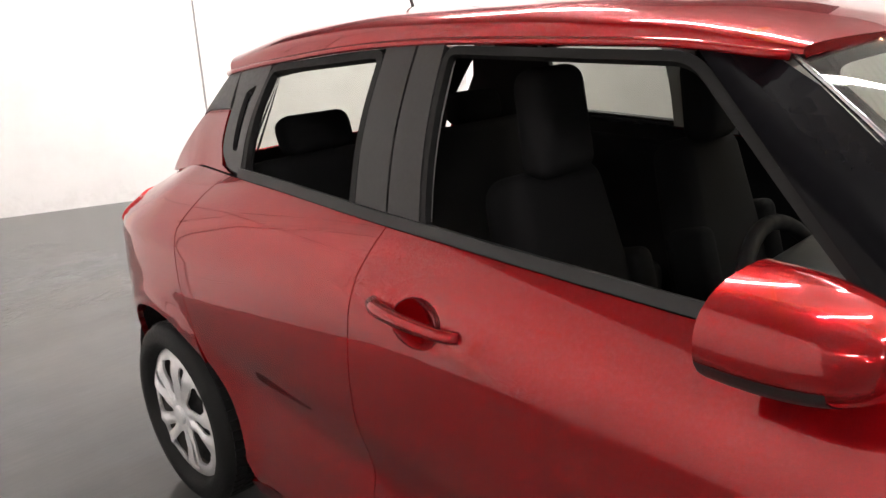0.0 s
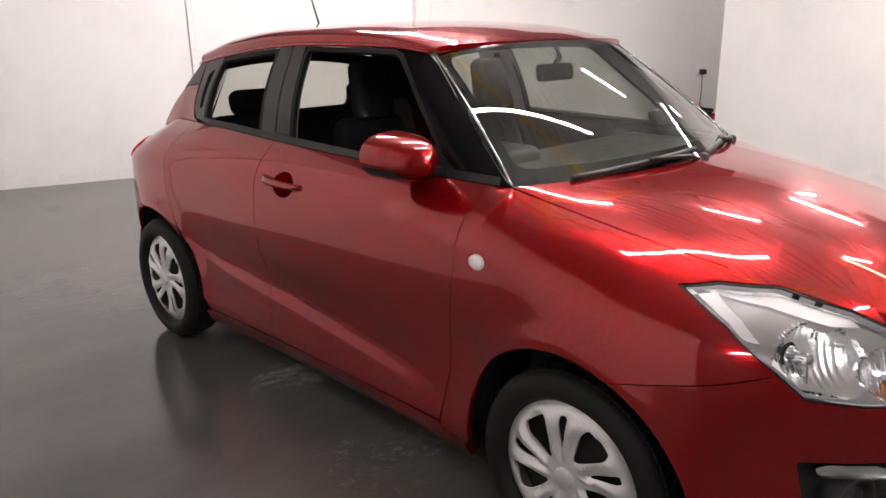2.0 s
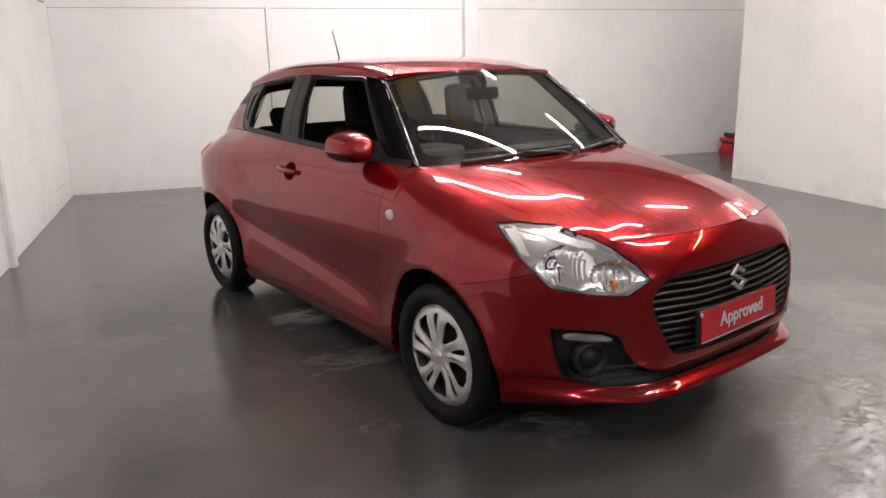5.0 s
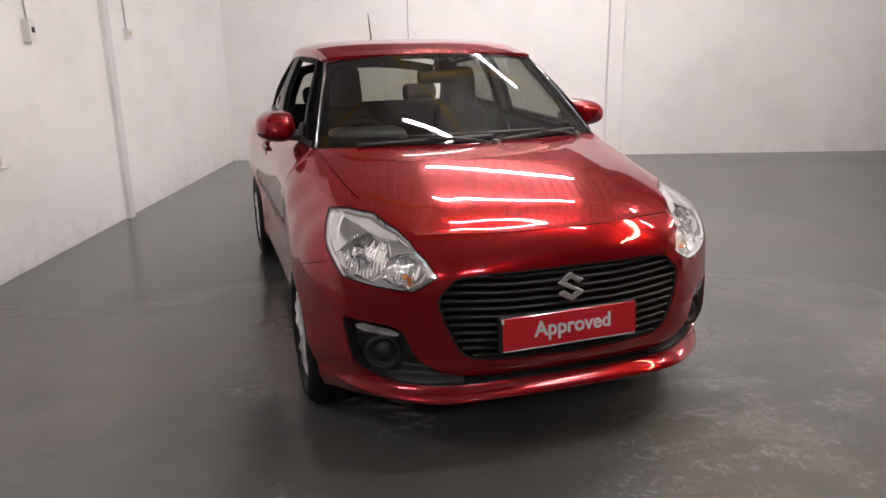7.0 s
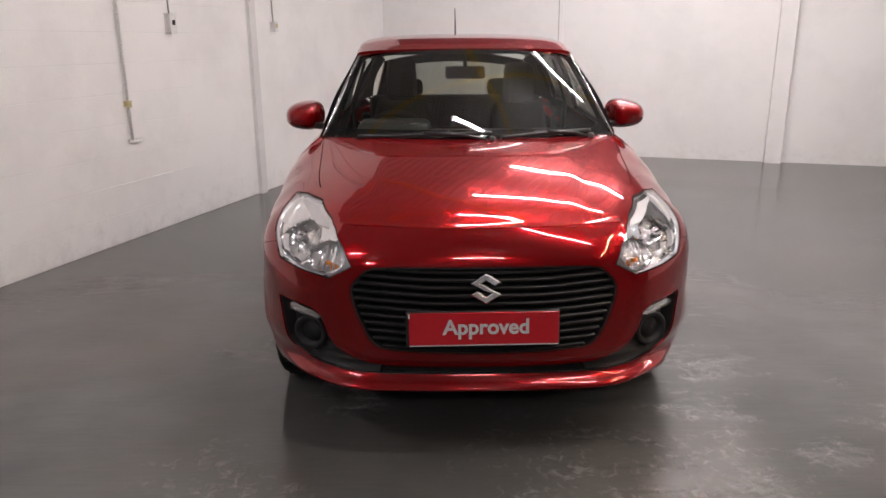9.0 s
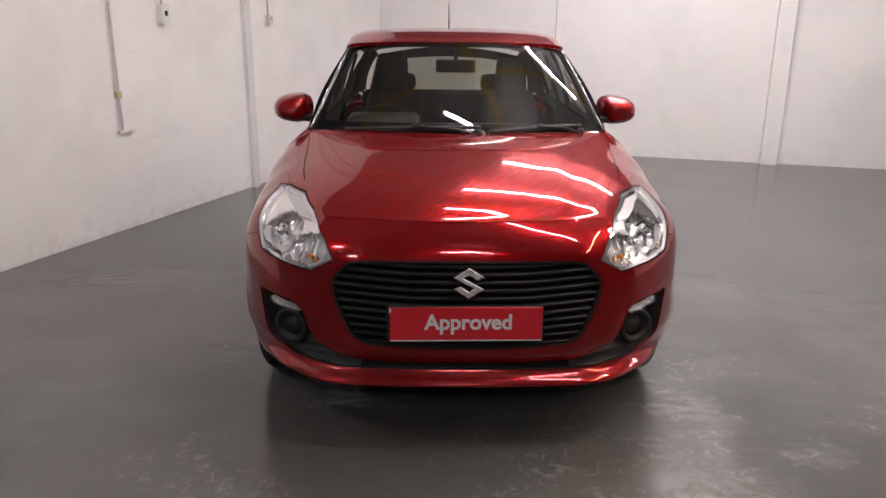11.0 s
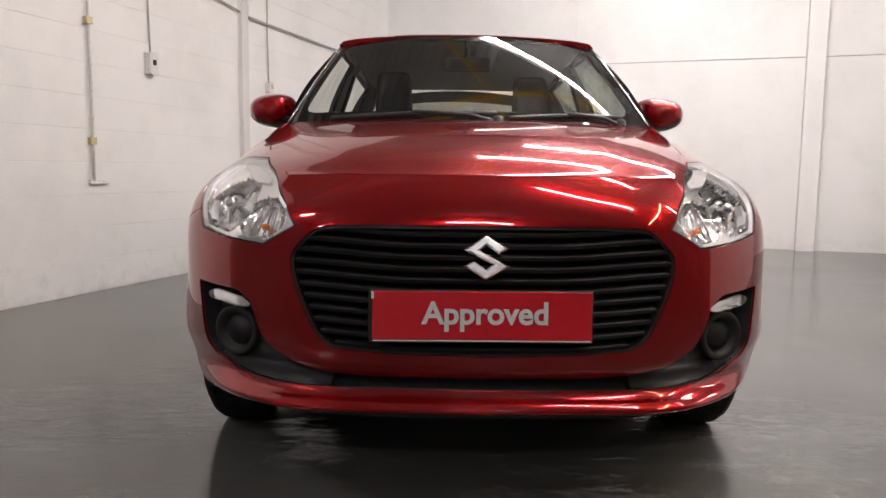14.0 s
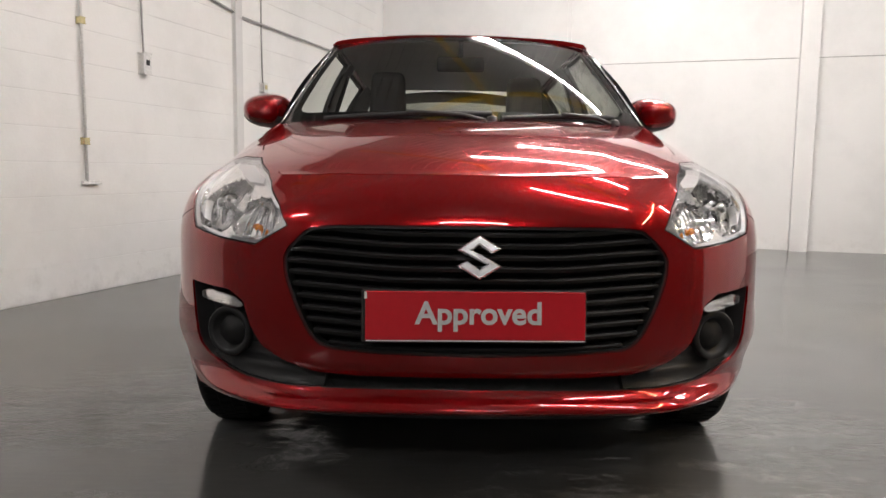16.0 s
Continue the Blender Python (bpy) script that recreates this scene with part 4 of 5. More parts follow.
    v, f = lathe([(-0.066, 0.026), (-0.060, 0.030), (-0.058, 0.026)], "x", 20)
    mesh_ob("bulb_collar", [bowl_c + q @ p for p in v], f, TRIM_DARK, head, "dark bulb collar")
    part("shield_bracket", box_bm((-0.066, -0.004, -0.080), (-0.014, 0.004, -0.010), 0.002, 1, Matrix.Translation(bowl_c) @ q.to_4x4()), CHROME, head)

    # smooth outer wing of the housing and the shelf above
    def outer_wing(a, b):
        p = wrap_s(a, b)
        return p + Vector((-g * 0.022, 0.014, 0))

    wing_lens = [on_wrap(0.712, -0.238, 0.879), on_wrap(0.745, -0.36, 0.822), on_wrap(0.757, -0.478, 0.746), on_wrap(0.748, -0.525, 0.716), on_wrap(0.735, -0.465, 0.768), on_wrap(0.712, -0.375, 0.835), on_wrap(0.685, -0.30, 0.878)]
    panel("side_panel", outer_wing, [(g * a, b) for a, b in wing_lens], (), LAMP_SHADE, head, "smooth silver side panel", h=0.015, gap=0, flange=0.02)
    shelf = [on_wrap(0.69, -0.285, 0.886), on_wrap(0.64, -0.40, 0.868), on_wrap(0.598, -0.53, 0.836), on_wrap(0.560, -0.585, 0.832), on_wrap(0.552, -0.55, 0.850), on_wrap(0.60, -0.41, 0.886), on_wrap(0.665, -0.308, 0.891)]
    panel("upper_band", wrap_s, [(g * a, b) for a, b in shelf], (), LAMP_SHADE, head, "smooth bright band", h=0.015, gap=0, lift=-0.014, flange=0.03)
    ind_a, ind_z = on_wrap(0.555, -0.700, 0.714)
    ic = wrap_s(g * ind_a, ind_z)
    v, f = lathe([(-0.030, 0.007), (-0.020, 0.0105), (-0.012, 0.010), (-0.006, 0.006), (-0.004, 0.0)], "x", 14)
    mesh_ob("indicator_bulb", [ic - ax * 0.026 + q @ p for p in v], f, AMBER, head, "amber indicator bulb")

    for k in range(6):
        ra, rz = on_wrap(0.50 + 0.022 * k, -0.728 + 0.011 * k, 0.712)
        rn = slope(wrap_s, g * ra, rz)
        z0, z1 = 0.690 + 0.001 * k, 0.735 + 0.012 * k
        bar("lamp_rib", [wrap_s(g * ra, z0) - rn * 0.030, wrap_s(g * ra, (z0 + z1) / 2) - rn * 0.034, wrap_s(g * ra, z1) - rn * 0.030], 0.0035, REFLECTOR, head, n=6)

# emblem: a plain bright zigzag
em = [(-0.053, 0.017), (0, 0.053), (0.053, 0.021), (0.030, 0.009), (0, 0.029), (-0.017, 0.017), (0.053, -0.021), (0, -0.053), (-0.053, -0.021), (-0.030, -0.009), (0, -0.029), (0.017, -0.017)]
bm = bmesh.new()
fv = [bm.verts.new((x, 0, z)) for x, z in em]
face = bm.faces.new(fv)
r = bmesh.ops.extrude_face_region(bm, geom=[face])
bmesh.ops.translate(bm, vec=(0, -0.012, 0), verts=[v for v in r["geom"] if isinstance(v, bmesh.types.BMVert)])
bmesh.ops.recalc_face_normals(bm, faces=bm.faces)
fr_edges = [e for e in bm.edges if all(v.co.y < -0.006 for v in e.verts)]
bmesh.ops.bevel(bm, geom=fr_edges, offset=0.0038, segments=1, profile=0.5, affect="EDGES")
bmesh.ops.triangulate(bm, faces=[f for f in bm.faces if len(f.verts) > 4])
bmesh.ops.transform(bm, matrix=Matrix.Translation((0.005, -0.800, 0.656)) @ Matrix.Rotation(radians(-12), 4, "X"), verts=bm.verts)
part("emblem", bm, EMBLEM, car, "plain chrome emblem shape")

# number plate holder with a red dealer plate
PLT = Matrix.Translation((-0.003, -0.829, 0.521)) @ Matrix.Rotation(radians(1.0), 4, "Z") @ Matrix.Rotation(radians(-4.5), 4, "X")
plate = part("plate", box_bm((-0.26, -0.004, -0.0575), (0.26, 0.004, 0.0575), 0.002, 1, PLT), PLATE_RED, car, "glossy red dealer plate with pale lettering")
part("plate_holder", box_bm((-0.270, 0.005, -0.066), (0.265, 0.022, 0.060), 0.004, 1, PLT), BLACK_PLASTIC, plate, "black plate holder")
part("plate_edge", box_bm((-0.258, -0.0045, -0.0605), (0.258, 0.003, -0.058), 0, 1, PLT), WHITE_PLASTIC, plate)
part("plate_screw", box_bm((-0.262, -0.006, 0.040), (-0.256, 0.003, 0.056), 0, 1, PLT), WHITE_PLASTIC, plate)
fc = bpy.data.curves.new("lettering", "FONT")
fc.body, fc.size, fc.align_x, fc.align_y, fc.extrude, fc.offset = "Approved", 0.074, "CENTER", "CENTER", 0.0006, 0.0018
tmp = bpy.data.objects.new("lettering_source", fc)
scene.collection.objects.link(tmp)
me = bpy.data.meshes.new_from_object(tmp.evaluated_get(bpy.context.evaluated_depsgraph_get()))
bpy.data.objects.remove(tmp)
bpy.data.curves.remove(fc)
me.transform(PLT @ Matrix.Translation((0.008, -0.0052, 0.004)) @ Matrix.Rotation(radians(90), 4, "X"))
me.materials.clear()
me.materials.append(LETTER)
lt = new("lettering", me)
lt.parent = plate
lt["label"] = "pale grey word Approved"

# side marker lamps
for g in (-1, 1):
    p = wrap_s(g * sy(0.318), 0.850)
    v, f = lathe([(-0.006, 0.024), (0.004, 0.023), (0.008, 0.016), (0.0095, 0.0)], "x", 24)
    mesh_ob("side_marker_lamp", [p + Vector((g * q.x, q.y * 1.25, q.z * 0.95)) for q in v], f, WHITE_PLASTIC, car, "pale oval side marker lamp")

# front door handles: dish and grip
for g in (-1, 1):
    s0 = sy(1.322)
    dish = [(s0 + 0.070 * math.cos(k * math.pi / 12), 0.930 + 0.049 * math.sin(k * math.pi / 12)) for k in range(24)]

    def dish_s(a, b, g=g, s0=s0):
        k = min(1, math.hypot((abs(a) - s0) / 0.072, (b - 0.930) / 0.050))
        p = wrap_s(a, b)
        return p - Vector((g * 0.030 * (1 - k * k), 0, 0))

    panel("handle_dish", dish_s, [(g * a, b) for a, b in dish], (), RED, car, h=0.012, gap=0, flange=0, lift=-0.001)
    pts = []
    for k in range(13):
        t = k / 12
        y = 1.212 + 0.235 * t
        out = 0.022 * math.sin(math.pi * t) ** 0.5
        p = wrap_s(g * sy(y), 0.932 + 0.006 * t)
        pts.append(p + Vector((g * (out - 0.004), 0, 0)))
    bar("door_handle", pts, 0.0165, RED, car, "body-coloured grip handle", n=12, flat=0.5 * 2, taper=lambda t: 0.75 + 0.35 * t)
    e = pts[-1]
    v, f = lathe([(0, 0.008), (0.006, 0.008), (0.007, 0.005), (0.007, 0)], "x", 12)
    mesh_ob("lock_cylinder", [e + Vector((g * (0.012 + q.x), q.y - 0.018, q.z)) for q in v], f, STEEL, car)

# door mirrors
for g in (-1, 1):
    c = Vector((g * 0.828, 0.632, 1.110))
    vs, fs = [], []
    nu, nv = 44, 26

    def shell(u, v):
        """u round the housing, v from the front to the open back."""
        t = 2 * math.pi * u
        dy = -0.102 + 0.184 * v
        k = (1 - (1 - v) ** 2.6) ** 0.5
        ex = 0.096 * (0.22 + 0.78 * k) if v > 0 else 0.0
        ez = 0.070 * (0.22 + 0.78 * k) if v > 0 else 0.0
        cs, sn = math.cos(t), math.sin(t)
        x = math.copysign(abs(cs) ** 0.78, cs) * ex
        z = math.copysign(abs(sn) ** 0.80, sn) * ez
        z *= 1 - 0.16 * (x / 0.115) * 1.0
        return Vector((g * (x + 0.01 * (1 - v)), dy + 0.018 * (x / 0.115), z - 0.004 * (1 - v)))

    for j in range(nv + 1):
        for i in range(nu):
            vs.append(c + shell(i / nu, j / nv))
    for j in range(nv):
        for i in range(nu):
            l = (i + 1) % nu
            fs.append((j * nu + i, j * nu + l, (j + 1) * nu + l, (j + 1) * nu + i))
    fs.append(tuple(range(nu)))
    mir = mesh_ob("door_mirror", vs, fs, RED, car, "red door mirror with a black foot")
    gl = [c + shell(i / nu, 0.97) * 1.0 + Vector((0, -0.004, 0)) for i in range(nu)]
    mesh_ob("mirror_glass", gl, [tuple(range(nu - 1, -1, -1))], CHROME, mir, "mirror glass", smooth=False)
    # black lower shell and foot
    vs2, fs2 = [], []
    for j in range(nv + 1):
        for i in range(9):
            t = 0.55 + 0.40 * i / 8
            p = shell(t, 0.25 + 0.75 * j / nv)
            vs2.append(c + Vector((p.x * 1.006, p.y, p.z * 1.02 - 0.001)))
    for j in range(nv):
        for i in range(8):
            fs2.append((j * 9 + i, j * 9 + i + 1, (j + 1) * 9 + i + 1, (j + 1) * 9 + i))
    mesh_ob("lower_shell", vs2, fs2, BLACK_PLASTIC, mir, "black lower shell")
    foot = part("foot", box_bm((-0.07, -0.035, -0.016), (0.07, 0.035, 0.016), 0.012, 2, Matrix.Translation((g * 0.742, 0.61, 1.060)) @ Matrix.Rotation(g * radians(-8), 4, "Y")), BLACK_PLASTIC, mir, "black mirror foot", smooth=True)
    panel("mirror_sail", flank_s, [(g * a, b) for a, b in [(0.50, 1.05), (0.70, 1.06), (0.70, 1.115), (0.63, 1.13)]], (), BLACK_PLASTIC, mir, h=0.03, lift=0.006)

# wipers
def wiper(x0, x1, y_off, n=18):
    pts = []
    for k in range(n + 1):
        x = x0 + (x1 - x0) * k / n
        p = screen_s(x / 0.69, 0.005 + 0.045 * k / n)
        pts.append(p + Vector((0, -0.010, 0.008 + 0.005 * math.sin(math.pi * k / n))))
    w = bar("wiper", pts, 0.008, BLACK_PLASTIC, car, "black windscreen wiper", n=6, flat=1.4)
    mid = pts[n // 2]
    base = Vector((x1 * 0.98, 0.150 + 0.36 * x1 * x1 - 0.02, 1.036))
    bar("arm", [base, base.lerp(mid, 0.35) + Vector((0, -0.01, 0.016)), base.lerp(mid, 0.8) + Vector((0, -0.008, 0.012)), mid + Vector((0, 0, 0.009))], 0.008, BLACK_PLASTIC, w, n=6)
    v, f = lathe([(0, 0.02), (0.018, 0.018), (0.024, 0.008), (0.024, 0)], "z", 14, base)
    mesh_ob("spindle_cap", v, f, BLACK_PLASTIC, w)


wiper(-0.52, 0.10, 0)
wiper(0.14, 0.58, 0)

# aerial
ab = Vector((0, 2.17, roof_s(0, 2.17).z))
mast = part("aerial", box_bm((-0.022, -0.035, -0.004), (0.022, 0.035, 0.022), 0.009, 2, Matrix.Translation(ab)), BLACK_PLASTIC, car, "slim black roof aerial", smooth=True)
bar("mast", [ab + Vector((0, 0.01 + 0.085 * t, 0.018 + 0.20 * t)) for t in (0, 0.25, 0.5, 0.75, 1)], 0.006, BLACK_PLASTIC, mast, n=8, taper=lambda t: 1 - 0.5 * t)


# ---- wheels ----
def make_wheel():
    """A wheel with its outside to -x, centre at the origin."""
    w = new("wheel")
    prof = [(0.085, 0.215), (0.088, 0.240), (0.092, 0.265), (0.080, 0.290), (0.060, 0.298), (0.0, 0.300), (-0.060, 0.298), (-0.078, 0.291), (-0.090, 0.272), (-0.093, 0.250), (-0.090, 0.236), (-0.080, 0.226), (-0.060, 0.216)]
    v, f = lathe(prof, "x", 64)
    mesh_ob("tyre", v, f, RUBBER, w, "black tyre with a worn shoulder")
    # tread blocks
    vs, fs = [], []
    for row, x0 in enumerate((-0.058, -0.020, 0.020)):
        for k in range(60):
            a0, a1 = (k + 0.08 + 0.5 * (row % 2)) * 2 * math.pi / 60, (k + 0.86 + 0.5 * (row % 2)) * 2 * math.pi / 60
            b = len(vs)
            for r in (0.297, 0.3035):
                for x in (x0 - 0.001, x0 + 0.035):
                    for a in (a0, a1):
                        vs.append((x, r * math.cos(a), r * math.sin(a)))
            fs += [(b + 4, b + 5, b + 7, b + 6), (b, b + 4, b + 6, b + 2), (b + 1, b + 3, b + 7, b + 5), (b, b + 1, b + 5, b + 4), (b + 2, b + 6, b + 7, b + 3)]
    tr = mesh_ob("tread", vs, fs, RUBBER, w, smooth=False)
    v, f = lathe([(-0.055, 0.200), (-0.030, 0.190), (0.05, 0.185)], "x", 40)
    mesh_ob("rim", v, f, STEEL, w, "dark steel rim")
    v, f = lathe([(-0.028, 0.19), (-0.034, 0.11), (-0.05, 0.06), (-0.05, 0.0)], "x", 40)
    mesh_ob("wheel_disc", v, f, DARK, w, "dark steel wheel disc")

    def turn_of(r, t):
        """Place round the wheel in fifths, following the swept blades."""
        return (5 * (t - 1.04 + 1.5 * (r - 0.12)) / (2 * math.pi)) % 1

    def dish(a, b):
        r = math.hypot(a, b)
        x = -0.058 - 0.022 * math.cos(min(1, r / 0.21) * math.pi * 0.5) ** 0.8 - 0.010 * smooth01(0.10, 0.165, r) + 0.012 * smooth01(0.195, 0.221, r)
        k = turn_of(r, math.atan2(b, a))
        # two blades to a fifth, each with a sharp ridge and a sloping flank
        fold = abs(k - 0.36) / 0.14 if k < 0.50 else abs(k - 0.74) / 0.20
        x -= 0.011 * (1 - min(1, fold)) * smooth01(0.035, 0.09, r) * (1 - smooth01(0.165, 0.205, r))
        x += 0.008 * smooth01(0.5, 0.0, min(k, 1 - k) / 0.25) * smooth01(0.05, 0.10, r) * (1 - smooth01(0.17, 0.20, r))
        return Vector((x, -a, b))

    def opening(k, edges):
        """Outline in polar steps: (radius, from, to) in fifths of a turn, out along one side and back along the other."""
        pts = [(r, f) for r, f, _ in edges] + [(r, e) for r, _, e in reversed(edges)]
        return rounded([(r * math.cos(t), r * math.sin(t)) for r, t in ((r, (k + f) * 2 * math.pi / 5 + 1.04 - 1.5 * (r - 0.12)) for r, f in pts)], 0.006, 2)

    holes = []
    for k in range(5):
        holes.append(opening(k, [(0.066, -0.03, 0.05), (0.085, -0.13, 0.13), (0.11, -0.19, 0.19), (0.14, -0.21, 0.22), (0.168, -0.20, 0.22), (0.184, -0.14, 0.19)]))
        holes.append(opening(k, [(0.088, 0.49, 0.52), (0.11, 0.47, 0.55), (0.14, 0.47, 0.58), (0.17, 0.48, 0.60), (0.184, 0.51, 0.60)]))
    rim_o = [(0.2260 * math.cos(2 * math.pi * k / 60), 0.2260 * math.sin(2 * math.pi * k / 60)) for k in range(60)]
    panel("wheel_trim", dish, rim_o, holes, SILVER, w, "silver plastic wheel trim with swept blades", h=0.010, gap=0, flange=0.008)
    v, f = lathe([(-0.078, 0.032), (-0.086, 0.031), (-0.089, 0.026), (-0.090, 0.0)], "x", 28)
    mesh_ob("hub_cap", v, f, SILVER, w)
    return w


wheel = make_wheel()
wheel.parent = car
wheel.location = (-0.765, 0, 0.300)
for g, y in ((-1, 2.45), (1, 0.0), (1, 2.45)):
    m = Matrix.Translation((g * 0.765, y, 0.300)) @ Matrix.Rotation(radians(0 if g < 0 else 180), 4, "Z") @ Matrix.Rotation(radians(20 * (1 if y else 2)), 4, "X")
    copy_thing(wheel, m)

# wheel housings and underbody
for y in (0.0, 2.45):
    for g in (-1, 1):
        vs, fs = [], []
        n = 24
        for k in range(n + 1):
            t = (math.pi) * k / n
            for x in (0.80, 0.55):
                vs.append((g * x, y - 0.385 * math.cos(t), 0.30 + 0.385 * math.sin(t)))
        for k in range(n):
            fs.append((2 * k, 2 * k + 1, 2 * k + 3, 2 * k + 2))
        vs += [(g * 0.55, y - 0.385, 0.2), (g * 0.55, y + 0.385, 0.2), (g * 0.55, y + 0.385, 0.69), (g * 0.55, y - 0.385, 0.69)]
        b = len(vs)
        fs.append((b - 4, b - 3, b - 2, b - 1))
        mesh_ob("wheel_housing", vs, fs, DARK, car)
part("underbody", box_bm((-0.54, -0.58, 0.215), (0.54, 2.80, 0.25), 0.01), DARK, car)
part("underbody", box_bm((-0.78, 0.42, 0.172), (0.78, 2.04, 0.208), 0.01), DARK, car)

# ---- cabin ----
part("cabin_floor", box_bm((-0.74, 0.25, 0.24), (0.74, 2.75, 0.30), 0.01), TRIM_DARK, car)
part("bulkhead", box_bm((-0.70, 0.16, 0.25), (0.70, 0.24, 0.98), 0.01), TRIM_DARK, car)
part("dashboard", box_bm((-0.69, 0.33, 0.72), (0.69, 0.80, 1.025), 0.06, 4), DASH, car, "dark grey dashboard", smooth=True)
part("instrument_hood", box_bm((-0.56, 0.60, 0.98), (-0.18, 0.84, 1.075), 0.04, 4), DASH, car, smooth=True)
# steering wheel (right-hand drive)
swc = Vector((-0.37, 0.80, 0.930))
swm = Matrix.Translation(swc) @ Matrix.Rotation(radians(68), 4, "X")
st = bar("steering_wheel", [swm @ Vector((0.185 * math.cos(k * math.pi / 16), 0.185 * math.sin(k * math.pi / 16), 0)) for k in range(32)], 0.015, TRIM_DARK, car, "black three-spoke steering wheel", closed=True, n=8)
part("hub", box_bm((-0.06, -0.05, -0.03), (0.06, 0.05, 0.02), 0.02, 2, swm), TRIM_DARK, st, smooth=True)
for t in (0, math.pi, -math.pi / 2):
    bar("spoke", [swm @ Vector((0.05 * math.cos(t), 0.05 * math.sin(t), 0)), swm @ Vector((0.18 * math.cos(t), 0.18 * math.sin(t), 0))], 0.013, SILVER, st, n=6)


def seat_at(x, y, z, name="front_seat"):
    s = part(name, box_bm((-0.25, -0.26, 0.0), (0.25, 0.26, 0.16), 0.05, 4, Matrix.Translation((x, y - 0.08, z)) @ Matrix.Rotation(radians(6), 4, "X")), FABRIC, car, "charcoal fabric front seat", smooth=True)
    back = Matrix.Translation((x, y + 0.22, z + 0.12)) @ Matrix.Rotation(radians(-16), 4, "X")
    bm = box_bm((-0.225, -0.06, 0.0), (0.225, 0.06, 0.62), 0.05, 4)
    for v in bm.verts:
        k = v.co.z / 0.62
        v.co.x *= 1.0 - 0.34 * max(0, k - 0.45) / 0.55
        v.co.y -= 0.035 * (abs(v.co.x) / 0.24) ** 2 * (1 if v.co.y < 0 else 0)
    bmesh.ops.transform(bm, matrix=back, verts=bm.verts)
    part("backrest", bm, FABRIC, s, smooth=True)
    for gx in (-1, 1):
        part("bolster", box_bm((gx * 0.20 - 0.035, -0.11, 0.06), (gx * 0.20 + 0.035, 0.02, 0.38), 0.03, 4, back), FABRIC, s, smooth=True)
    bm = box_bm((-0.098, -0.045, 0.60), (0.098, 0.050, 0.84), 0.040, 4)
    for v in bm.verts:
        k = (v.co.z - 0.60) / 0.24
        v.co.x *= 1.0 - 0.12 * k
    bmesh.ops.transform(bm, matrix=back @ Matrix.Rotation(radians(6), 4, "X"), verts=bm.verts)
    part("headrest", bm, FABRIC, s, smooth=True)
    return s


seat_at(-0.355, 1.01, 0.42)
seat_at(0.355, 1.00, 0.40)
rs = part("rear_seat", box_bm((-0.62, 1.58, 0.44), (0.62, 2.04, 0.62), 0.05, 4), FABRIC, car, "charcoal fabric rear bench", smooth=True)
part("backrest", box_bm((-0.62, -0.07, 0.0), (0.62, 0.07, 0.56), 0.05, 4, Matrix.Translation((0, 2.08, 0.56)) @ Matrix.Rotation(radians(-18), 4, "X")), FABRIC, rs, smooth=True)
for x in (-0.36, 0.36):
    part("headrest", box_bm((-0.125, -0.05, 0.56), (0.125, 0.05, 0.68), 0.04, 4, Matrix.Translation((x, 2.08, 0.56)) @ Matrix.Rotation(radians(-18), 4, "X")), FABRIC, rs, smooth=True)
part("parcel_shelf", box_bm((-0.58, 2.36, 0.985), (0.58, 2.70, 1.000), 0.005), TRIM_DARK, car)
part("boot_side", box_bm((-0.70, 2.30, 0.4), (-0.62, 2.55, 0.95), 0.02), TRIM_DARK, car)
part("boot_side", box_bm((0.62, 2.30, 0.4), (0.70, 2.55, 0.95), 0.02), TRIM_DARK, car)
for g in (-1, 1):
    # door cards and pillar trims follow the flank from inside
    for y0, y1 in ((0.42, 1.49), (1.53, 2.16)):
        panel("door_card", lambda a, b, g=g: wrap_s(g * sy(a), b) - Vector((g * 0.075, 0, 0)), [(y0, 0.32), (y1, 0.32), (y1, 1.04), (y0, 1.025)], (), TRIM_DARK, car, h=0.08, gap=0, flange=0)
    zb = lambda y: float(np.interp(y, BELT_Y, BELT_Z))
    cap = [(float(y), zb(float(y)) - 0.07) for y in np.linspace(0.42, 2.2, 14)] + [(float(y), zb(float(y)) - 0.004) for y in np.linspace(2.2, 0.42, 14)]
    panel("door_top_trim", lambda a, b, g=g: flank_s(g * a, b) - Vector((g * 0.036, 0, 0)), cap, (), TRIM_DARK, car, h=0.06, gap=0, flange=0)
    panel("pillar_trim", lambda a, b, g=g: flank_s(g * a, b) - Vector((g * 0.03, 0, 0)), [(1.40, 1.07), (1.63, 1.08), (1.64, 1.42), (1.44, 1.42)], (), HEADLINER, car, "pale grey pillar trim", h=0.06, gap=0, flange=0)
    panel("pillar_trim", lambda a, b, g=g: flank_s(g * a, b) - Vector((g * 0.03, 0, 0)), [(2.11, 1.06), (2.62, 1.07), (2.47, 1.24), (2.41, 1.345), (2.12, 1.385)], (), TRIM_DARK, car, h=0.06, gap=0, flange=0)
    panel("pillar_trim", lambda a, b, g=g: flank_s(g * a, b) - Vector((g * 0.02, 0, 0)), [(0.38, 1.05), (0.52, 1.05), (0.93, 1.40), (0.82, 1.395)], (), HEADLINER, car, "pale grey pillar trim", h=0.05, gap=0, flange=0)
    bar("seat_belt", [flank_s(g * 1.50, 1.36) - Vector((g * 0.045, 0, 0)), flank_s(g * 1.47, 1.1) - Vector((g * 0.06, 0, 0)), Vector((g * 0.62, 1.44, 0.5))], 0.016, BLACK_PLASTIC, car, "grey seat belt", n=6, flat=0.25)
